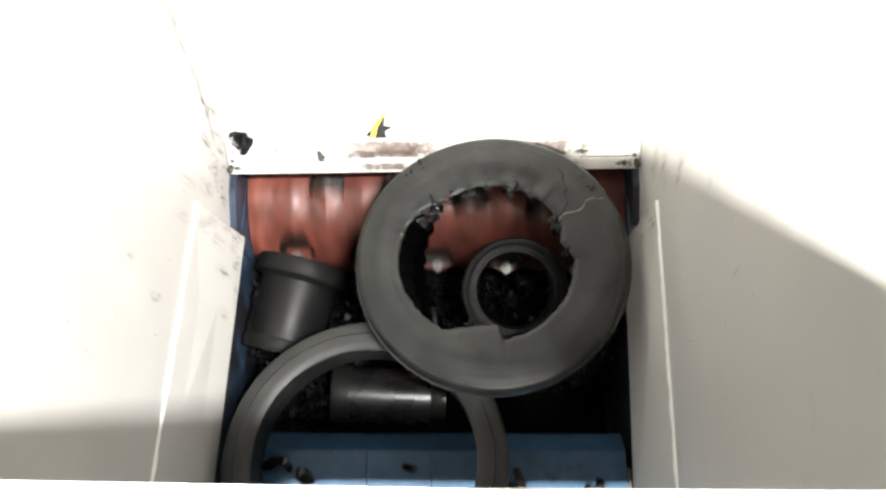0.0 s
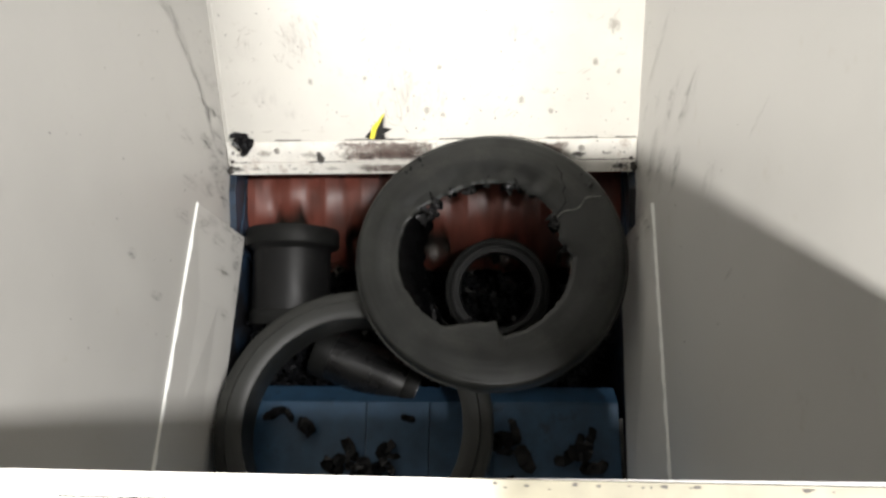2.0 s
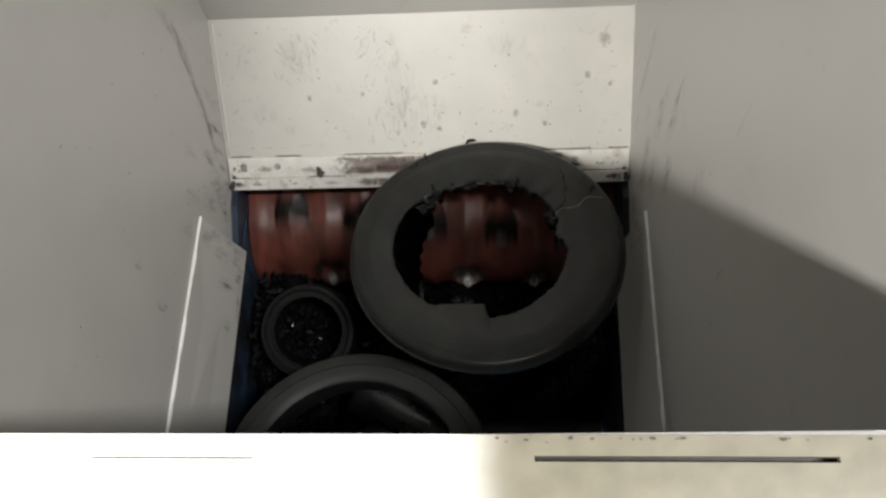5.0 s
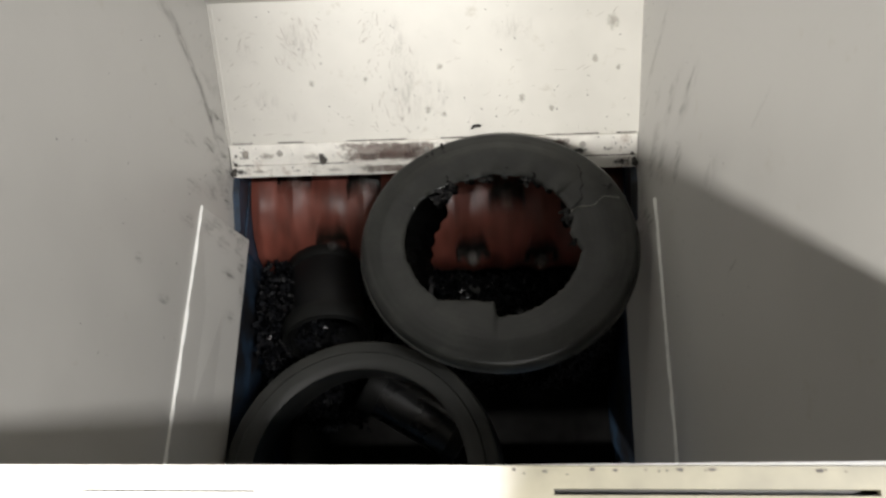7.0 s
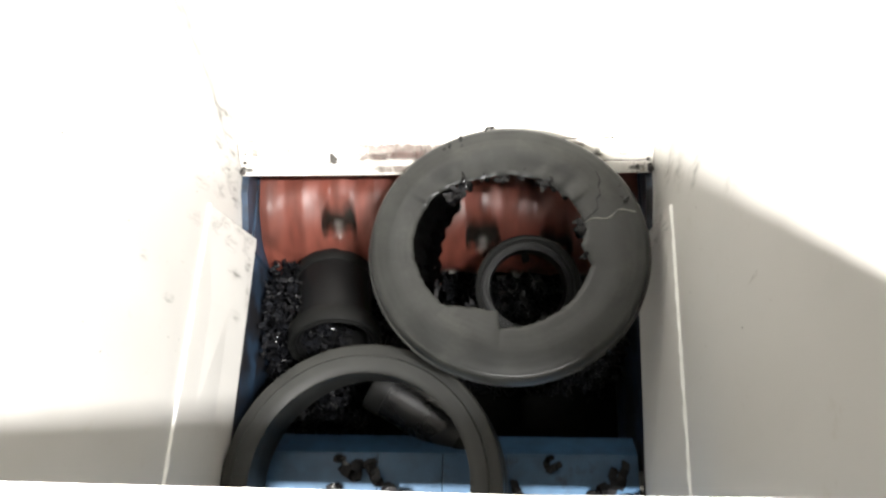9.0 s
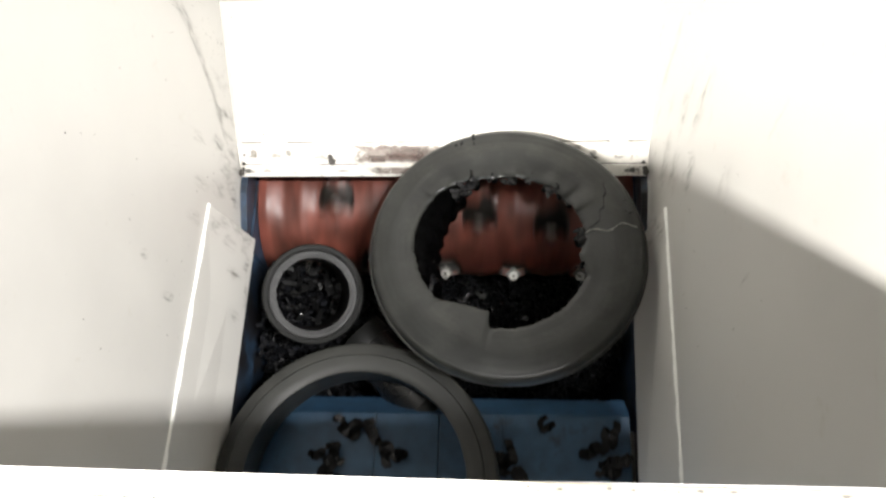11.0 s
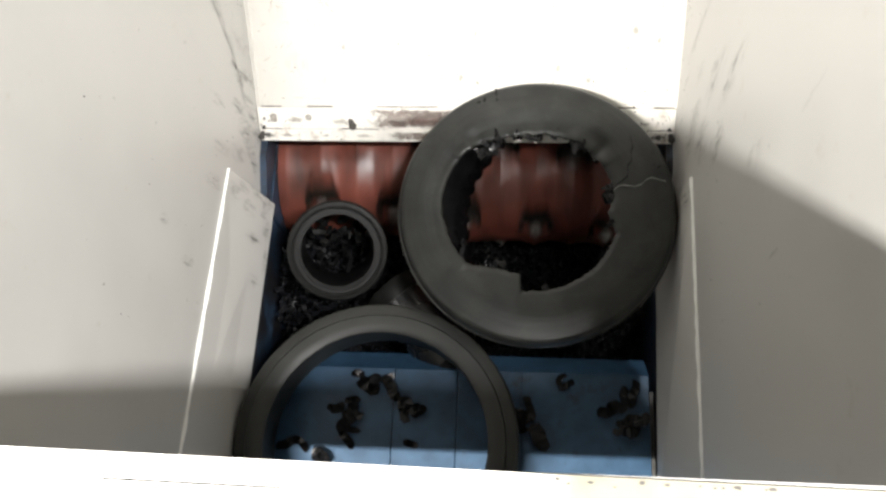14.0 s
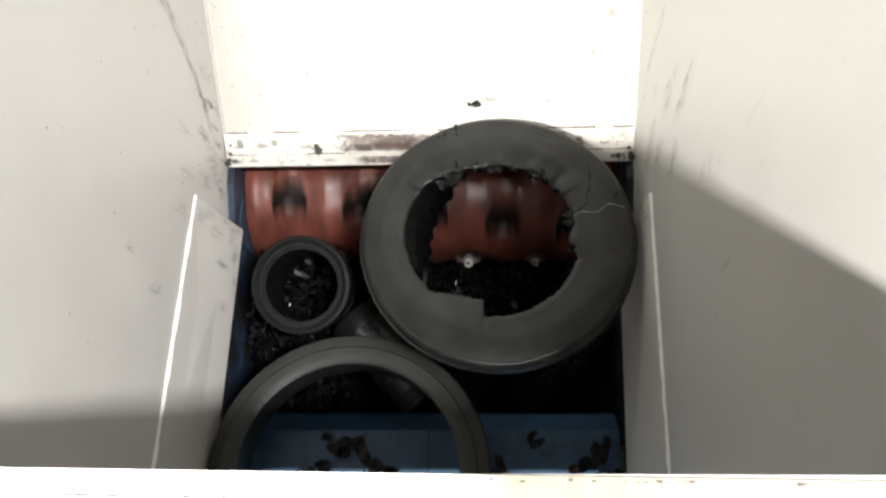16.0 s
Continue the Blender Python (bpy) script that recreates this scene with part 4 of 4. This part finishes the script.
# place on the ram before and after the scraps were shuffled, size, strips
SCRAPS = [(-0.178, -0.125, -0.167, -0.034, 0.052, 3), (-0.131, -0.106, -0.106, -0.053, 0.054, 4), (-0.296, -0.012, -0.051, -0.070, 0.036, 2), (-0.129, -0.148, -0.232, -0.085, 0.046, 3), (-0.082, -0.138, -0.193, -0.078, 0.042, 2), (-0.274, -0.030, -0.291, -0.158, 0.056, 4), (-0.092, -0.115, -0.224, -0.133, 0.05, 3),
          (-0.027, -0.040, -0.072, -0.154, 0.034, 1), (0.185, -0.083, 0.158, -0.098, 0.06, 4), (0.297, -0.119, 0.325, -0.080, 0.06, 4), (0.31, -0.10, 0.345, -0.105, 0.05, 3), (0.155, -0.16, 0.20, -0.020, 0.04, 2), (-0.155, -0.135, -0.205, -0.020, 0.03, 1)]
ram_scraps = []
for i, (x0, y0, x1, y1, size, strips) in enumerate(SCRAPS):
    ob = mesh_object("plastic_scrap", scrap_mesh(40 + i, size, strips), CHIP)
    ram_scraps.append((tagged(ob, "crumpled torn black plastic scrap on the blue ram", "plastic scrap", "scraps on the ram"), x0, y0, x1, y1))

striped = empty("striped_scrap", "torn black plastic scrap with a yellow stripe", "plastic scrap")
bm = bmesh.new()
pts = [(-0.024, -0.016), (-0.010, -0.019), (0.018, -0.017), (0.014, -0.006), (0.030, 0.004), (0.012, 0.006), (0.014, 0.034), (0.004, 0.020), (-0.006, 0.004)]
lo, hi = [bm.verts.new((x, y, 0.001)) for x, y in pts], [bm.verts.new((x, y, 0.005)) for x, y in pts]
bm.faces.new(lo[::-1])
bm.faces.new(hi)
for i in range(len(pts)):
    j = (i + 1) % len(pts)
    bm.faces.new((lo[i], lo[j], hi[j], hi[i]))
part("flake", bm, BLACK, striped)
bm = bmesh.new()
pts = [(-0.013, -0.018), (-0.004, -0.018), (0.000, 0.002), (0.016, 0.034), (0.013, 0.035), (0.004, 0.022), (-0.009, 0.006)]
lo, hi = [bm.verts.new((x, y, 0.0052)) for x, y in pts], [bm.verts.new((x, y, 0.0066)) for x, y in pts]
bm.faces.new(lo[::-1])
bm.faces.new(hi)
for i in range(len(pts)):
    j = (i + 1) % len(pts)
    bm.faces.new((lo[i], lo[j], hi[j], hi[i]))
part("stripe", bm, YELLOW, striped, "bright yellow stripe")
loose = tagged(mesh_object("chute_scrap", scrap_mesh(71, 0.042, 4), CHIP), "crumpled black plastic scrap stuck on the chute foot", "plastic scrap")
speck = tagged(mesh_object("chute_speck", scrap_mesh(73, 0.02, 2), CHIP), "small black plastic chip lying on the white chute", "plastic scrap")

curl = bmesh.new()
prev = None
for k in range(11):
    a = -0.9 + 2.3 * k / 10
    w = 0.004 * math.sin(math.pi * (k + 1) / 12) + 0.0015
    row = [curl.verts.new((0.030 * math.cos(a) * f - 0.02, 0.034 * math.sin(a), h + 0.006 * math.cos(2 * a))) for f, h in ((1 - w / 0.03, 0.0), (1 + w / 0.03, 0.0), (1 + w / 0.03, 0.0018), (1 - w / 0.03, 0.0018))]
    if prev:
        for i in range(4):
            curl.faces.new((prev[i], prev[(i + 1) % 4], row[(i + 1) % 4], row[i]))
    else:
        curl.faces.new(row)
    prev = row
curl.faces.new(prev[::-1])
yellow_curl = tagged(mesh_object("yellow_shaving", curl, YELLOW, smooth=True), "curled yellow plastic shaving thrown round by the rotor", "plastic shaving")
tossed = tagged(mesh_object("tossed_chip", scrap_mesh(81, 0.034, 3), DULL), "dark grey plastic chip thrown up over the chute", "plastic chip")
late = tagged(mesh_object("thrown_scrap", scrap_mesh(84, 0.024, 3), CHIP), "small black plastic scrap thrown up beside the ring", "plastic scrap")

# ---- movement ----
RAM_ROWS = [(0.0, -0.539), (0.3, -0.60), (0.6, -0.64), (1.0, -0.62), (1.5, -0.519), (2.0, -0.445), (2.5, -0.405), (3.0, -0.354), (3.5, -0.39), (4.0, -0.56), (4.5, -0.66), (5.6, -0.68), (7.0, -0.68),
            (8.0, -0.64), (8.5, -0.586), (9.0, -0.537), (9.5, -0.50), (10.4, -0.40), (11.2, -0.50), (12.0, -0.62), (12.5, -0.62), (13.0, -0.545), (13.5, -0.49), (14.0, -0.439), (14.5, -0.399),
            (15.0, -0.359), (15.5, -0.431), (16.0, -0.52)]
A_ROWS = [
    (0.0, 0.121, -0.209, 0.081, -1.5, 0, 13.0), (0.5, 0.12, -0.212, 0.087, -2.5, 0, 13.0), (1.0, 0.123, -0.211, 0.082, -1.9, 0, 13.0),
    (1.5, 0.122, -0.21, 0.085, 0.3, 0, 13.0), (2.0, 0.124, -0.202, 0.083, -0.5, 0, 13.0), (2.5, 0.128, -0.182, 0.11, 2.9, 0, 13.0),
    (3.0, 0.112, -0.147, 0.146, -4.7, 0, 13.0), (3.5, 0.138, -0.144, 0.099, 8.8, 0, 10.0), (4.0, 0.124, -0.161, 0.167, -17.7, 0, 9.0),
    (4.5, 0.118, -0.173, 0.148, -13.5, 0, 8.0), (7.0, 0.131, -0.191, 0.129, -11.4, 0, 4.0), (7.5, 0.132, -0.189, 0.106, -4, 0, 3.0),
    (8.0, 0.128, -0.189, 0.114, -5.9, 0, 2.0), (8.5, 0.127, -0.19, 0.112, -5.1, 0, 1.0), (9.0, 0.128, -0.191, 0.117, -4.5, 0, 0.0),
    (9.5, 0.128, -0.185, 0.121, -5.1, 0, -1.0), (12.0, 0.137, -0.194, 0.109, -2.9, 0, -8.0), (12.5, 0.13, -0.186, 0.132, -10.2, 0, -5.0),
    (13.0, 0.133, -0.196, 0.118, -7.7, 0, -3.0), (13.5, 0.131, -0.19, 0.117, -6.6, 0, -3.0), (14.0, 0.146, -0.171, 0.099, 2.4, 0, -3.0),
    (14.5, 0.146, -0.149, 0.092, 7.9, 0, -3.0), (15.0, 0.138, -0.13, 0.122, 5.9, 0, -3.0), (15.5, 0.142, -0.173, 0.092, 4.5, 0, -3.0),
    (16.0, 0.14, -0.191, 0.11, -3.7, 0, -3.0),
]
B_ROWS = [
    (0.0, -0.114, -0.576, 0.012, 0, 0, 0), (0.5, -0.117, -0.591, 0.012, 0, 0, 0), (1.0, -0.117, -0.581, 0.012, 0, 0, 0),
    (1.5, -0.114, -0.557, 0.012, 0, 0, 0), (2.0, -0.134, -0.513, 0.012, 0, 0, 0), (2.5, -0.142, -0.480, 0.012, 0, 0, 0),
    (3.0, -0.112, -0.605, 0.012, 0, 0, 0), (3.5, -0.103, -0.607, 0.012, 0, 0, 0), (4.0, -0.114, -0.617, 0.012, 0, 0, 0),
    (4.5, -0.124, -0.619, 0.012, 0, 0, 0), (7.0, -0.136, -0.614, 0.012, 0, -6, 0), (7.5, -0.141, -0.614, 0.012, 0, -6, 0),
    (8.0, -0.137, -0.616, 0.012, 0, -6, 0), (8.5, -0.141, -0.615, 0.012, 0, -6, 0), (9.0, -0.145, -0.613, 0.012, 0, -6, 0),
    (9.5, -0.143, -0.606, 0.012, 0, -6, 0), (12.0, -0.145, -0.619, 0.012, 0, 0, 0), (12.5, -0.133, -0.621, 0.012, 0, 0, 0),
    (13.0, -0.148, -0.621, 0.012, 0, 0, 0), (13.5, -0.146, -0.617, 0.012, 0, 0, 0), (14.0, -0.139, -0.600, 0.012, 0, 0, 0),
    (14.5, -0.149, -0.584, 0.035, 0, -4, 0), (15.0, -0.150, -0.564, 0.06, 0, -8, 0), (15.5, -0.138, -0.622, 0.012, 0, 0, 0),
    (16.0, -0.138, -0.619, 0.012, 0, 0, 0),
]
C_ROWS = [
    (0.0, -0.308, -0.237, -0.165, -82, 0, -14), (0.5, -0.332, -0.243, -0.165, -82, 0, -20), (1.0, -0.349, -0.242, -0.165, -82, 0, -10),
    (1.5, -0.333, -0.235, -0.165, -82, 0, -5), (2.0, -0.293, -0.193, -0.090, -78, 0, 0), (2.5, -0.304, -0.185, -0.085, -66, 0, 0),
    (2.8, -0.300, -0.190, -0.060, 15, 0, -15), (3.0, -0.283, -0.155, -0.060, 60, 0, -30), (3.5, -0.257, -0.209, -0.080, 62, 0, -45),
    (4.0, -0.252, -0.255, -0.147, 25, 0, 0), (4.5, -0.256, -0.258, -0.162, 15, 0, 0), (7.0, -0.246, -0.215, -0.185, 72, 0, 8),
    (7.5, -0.247, -0.220, -0.185, 72, 0, 8), (8.0, -0.247, -0.217, -0.185, 72, 0, 8), (8.5, -0.247, -0.221, -0.185, 72, 0, 8),
    (9.0, -0.245, -0.224, -0.185, 70, 0, 8), (9.3, -0.244, -0.232, -0.120, 75, 0, 45), (9.5, -0.256, -0.229, -0.090, 78, 0, 85),
    (9.7, -0.223, -0.202, -0.060, 50, 0, 95), (10.4, -0.257, -0.215, -0.060, 30, 0, 60), (11.8, -0.271, -0.236, -0.083, 15, 10, 0),
    (12.0, -0.268, -0.234, -0.083, 15, 10, 0), (12.5, -0.269, -0.237, -0.083, 15, 10, 0), (13.0, -0.262, -0.237, -0.083, 15, 10, 0),
    (13.5, -0.267, -0.209, -0.082, 16, 10, 0), (14.0, -0.255, -0.195, -0.075, 28, 0, 25), (14.5, -0.256, -0.184, -0.082, 16, 0, 5),
    (15.0, -0.260, -0.176, -0.084, 8, 0, 0), (15.5, -0.239, -0.193, -0.081, 18, 0, 25), (16.0, -0.247, -0.234, -0.082, 14, 0, 5),
]
D_ROWS = [
    (0.0, 0.166, -0.222, -0.092, 18, 0, 0), (0.5, 0.162, -0.229, -0.092, 18, 0, 0), (1.0, 0.16, -0.231, -0.092, 18, 0, 0),
    (1.5, 0.158, -0.228, -0.092, 18, 0, 0), (2.0, 0.137, -0.22, -0.092, 18, 0, 0), (2.5, 0.131, -0.175, -0.089, 25, 0, 10),
    (3.0, 0.125, -0.145, -0.08, 40, 0, 30), (3.5, 0.098, -0.122, -0.071, 80, 0, 50), (4.0, 0.16, -0.22, -0.33, 75, 0, 30),
    (4.5, 0.16, -0.24, -0.45, 75, 0, 0), (7.0, 0.16, -0.24, -0.45, 75, 0, 0), (7.4, 0.186, -0.216, -0.111, 20, 0, 0),
    (8.0, 0.165, -0.213, -0.092, 16, 0, 0), (8.5, 0.169, -0.211, -0.092, 16, 0, 0), (9.0, 0.168, -0.211, -0.092, 16, 0, 0),
    (9.5, 0.163, -0.181, -0.089, 24, 0, -20), (9.7, 0.181, -0.163, -0.1, 40, 0, -30), (10.6, 0.16, -0.22, -0.33, 75, 0, -30),
    (11.8, 0.16, -0.24, -0.45, 75, 0, -20), (16.0, 0.16, -0.24, -0.45, 75, 0, -20),
]
E_ROWS = [
    (0.0, -0.093, -0.424, -0.17, 84, 0, -92), (0.5, -0.046, -0.478, -0.17, 84, 0, -98), (1.0, -0.053, -0.461, -0.17, 84, 0, -102),
    (1.5, -0.068, -0.43, -0.17, 84, 0, -110), (2.0, -0.135, -0.37, -0.17, 84, 0, -112), (2.5, -0.121, -0.327, -0.17, 84, 0, -112),
    (3.0, -0.13, -0.286, -0.17, 84, 0, -105), (3.5, -0.071, -0.31, -0.17, 84, 0, -115), (4.0, -0.061, -0.423, -0.17, 84, 0, -120),
    (4.5, -0.054, -0.438, -0.17, 84, 0, -120), (7.0, -0.042, -0.46, -0.17, 84, 0, -120), (7.5, -0.046, -0.458, -0.17, 84, 0, -120),
    (8.0, -0.044, -0.455, -0.17, 84, 0, -120), (8.5, -0.042, -0.457, -0.17, 84, 0, -120), (9.0, -0.041, -0.449, -0.17, 84, 0, -120),
    (9.5, -0.027, -0.43, -0.17, 84, 0, -122), (10.5, -0.082, -0.372, -0.17, 84, 0, -130), (12.0, -0.1, -0.375, -0.17, 84, 0, -138),
    (12.5, -0.099, -0.374, -0.17, 84, 0, -138), (13.0, -0.096, -0.377, -0.17, 84, 0, -138), (13.5, -0.095, -0.354, -0.17, 84, 0, -138),
    (14.0, -0.079, -0.346, -0.17, 84, 0, -138), (14.5, -0.085, -0.313, -0.17, 84, 0, -138), (15.0, -0.08, -0.296, -0.17, 84, 0, -138),
    (15.5, -0.094, -0.364, -0.17, 84, 0, -138), (16.0, -0.09, -0.361, -0.17, 84, 0, -138),
]


STRIPED_ROWS = [(0.0, -0.105, 0.071, 0.066, 40.8, 0, -6), (2.8, -0.105, 0.071, 0.066, 40.8, 0, -6), (3.1, -0.10, 0.03, 0.07, 50, 0, -40), (3.5, -0.16, -0.10, -0.03, 70, 0, -80), (3.8, -0.12, -0.16, -0.2, 60, 40, -120), (4.2, -0.10, -0.20, -0.27, 60, 40, -120),
                (16.0, -0.10, -0.20, -0.27, 60, 40, -120)]
SPECK_ROWS = [(0.0, 0.09, -0.12, -0.26, 0, 0, 0), (3.6, 0.09, -0.12, -0.26, 0, 0, 0), (3.9, 0.09, -0.06, 0.08, 20, 0, 30), (4.2, 0.090, 0.075, 0.062, 40.8, 0, 200), (9.7, 0.090, 0.075, 0.062, 40.8, 0, 200), (10.6, 0.088, 0.02, 0.02, 40.8, 0, 230), (11.2, 0.09, -0.12, -0.22, 0, 0, 240), (11.6, 0.09, -0.2, -0.3, 0, 0, 240), (16.0, 0.09, -0.2, -0.3, 0, 0, 240)]
CURL_ROWS = [(0.0, -0.34, 0.225, -0.30, 0, 0, 0), (8.1, -0.34, 0.225, -0.30, 0, 0, 0), (8.3, -0.345, 0.12, -0.055, -30, 0, 10), (8.4, -0.355, -0.002, -0.044, 12, 0, 0), (8.5, -0.378, -0.092, -0.086, 45, 0, 60), (8.6, -0.319, -0.142, -0.165, 70, 0, 100), (8.8, -0.30, -0.18, -0.29, 70, 0, 140), (16.0, -0.30, -0.18, -0.29, 70, 0, 140)]
TOSSED_ROWS = [(0.0, 0.06, -0.14, -0.30, 0, 0, 0), (14.9, 0.06, -0.14, -0.30, 0, 0, 0), (15.0, 0.05, -0.10, -0.10, 20, 0, 30), (15.1, 0.0, -0.02, 0.22, 30, 10, 60), (15.2, -0.045, 0.02, 0.446, 40, 20, 90), (15.35, -0.12, 0.02, 0.50, 60, 10, 130), (15.5, -0.194, 0.02, 0.279, 60, 0, 160), (15.6, -0.23, -0.03, 0.06, 60, 0, 180), (15.8, -0.24, -0.17, -0.27, 60, 0, 180), (16.0, -0.24, -0.17, -0.27, 60, 0, 180)]
LATE_ROWS = [(0.0, 0.2, -0.16, -0.30, 0, 0, 0), (15.4, 0.2, -0.16, -0.30, 0, 0, 0), (15.6, 0.20, -0.02, -0.03, 20, 0, 20), (15.7, 0.20, 0.03, 0.12, 30, 0, 40), (15.8, 0.160, 0.030, 0.217, 40.8, 0, 60), (15.9, 0.107, 0.030, 0.203, 40.8, 0, 120), (16.0, 0.097, 0.030, 0.179, 40.8, 0, 150)]
LOOSE_ROWS = [(0.0, -0.372, 0.060, 0.050, 40.8, 0, 0), (3.2, -0.372, 0.060, 0.050, 40.8, 0, 0), (3.5, -0.370, 0.055, 0.055, 50, 0, 40), (3.8, -0.36, -0.04, 0.0, 60, 0, 80), (4.1, -0.34, -0.16, -0.26, 60, 0, 100), (16.0, -0.34, -0.16, -0.26, 60, 0, 100)]


RING_LIFT = 0.010  # the torn ring rides this much above its rows


def motions():
    turns = [(k / 10, pose(0, AXIS_Y, AXIS_Z, 47.0 * k)) for k in range(161)]
    walk(rotor, turns)
    walk(ram, [(t, pose(0, y, RAM_TOP)) for t, y in RAM_ROWS])
    for ob, x0, y0, x1, y1 in ram_scraps:
        walk(ob, [(t, pose(x0 if t < 5 else x1, (y0 if t < 5 else y1) + r, RAM_TOP)) for t, r in RAM_ROWS])
    walk(striped, [(t, pose(*r)) for t, *r in STRIPED_ROWS])
    walk(speck, [(t, pose(*r)) for t, *r in SPECK_ROWS])
    walk(yellow_curl, [(t, pose(*r)) for t, *r in CURL_ROWS])
    walk(tossed, [(t, pose(*r)) for t, *r in TOSSED_ROWS])
    walk(late, [(t, pose(*r)) for t, *r in LATE_ROWS])
    walk(loose, [(t, pose(*r)) for t, *r in LOOSE_ROWS])
    for ob, rows in ((ring_a, A_ROWS), (ring_b, B_ROWS), (pipe_c, C_ROWS), (pipe_d, D_ROWS), (pipe_e, E_ROWS)):
        lift = RING_LIFT if ob is ring_a else 0.0
        walk(ob, [(t, pose(x, y, z + lift, *turn)) for t, x, y, z, *turn in rows])


motions()
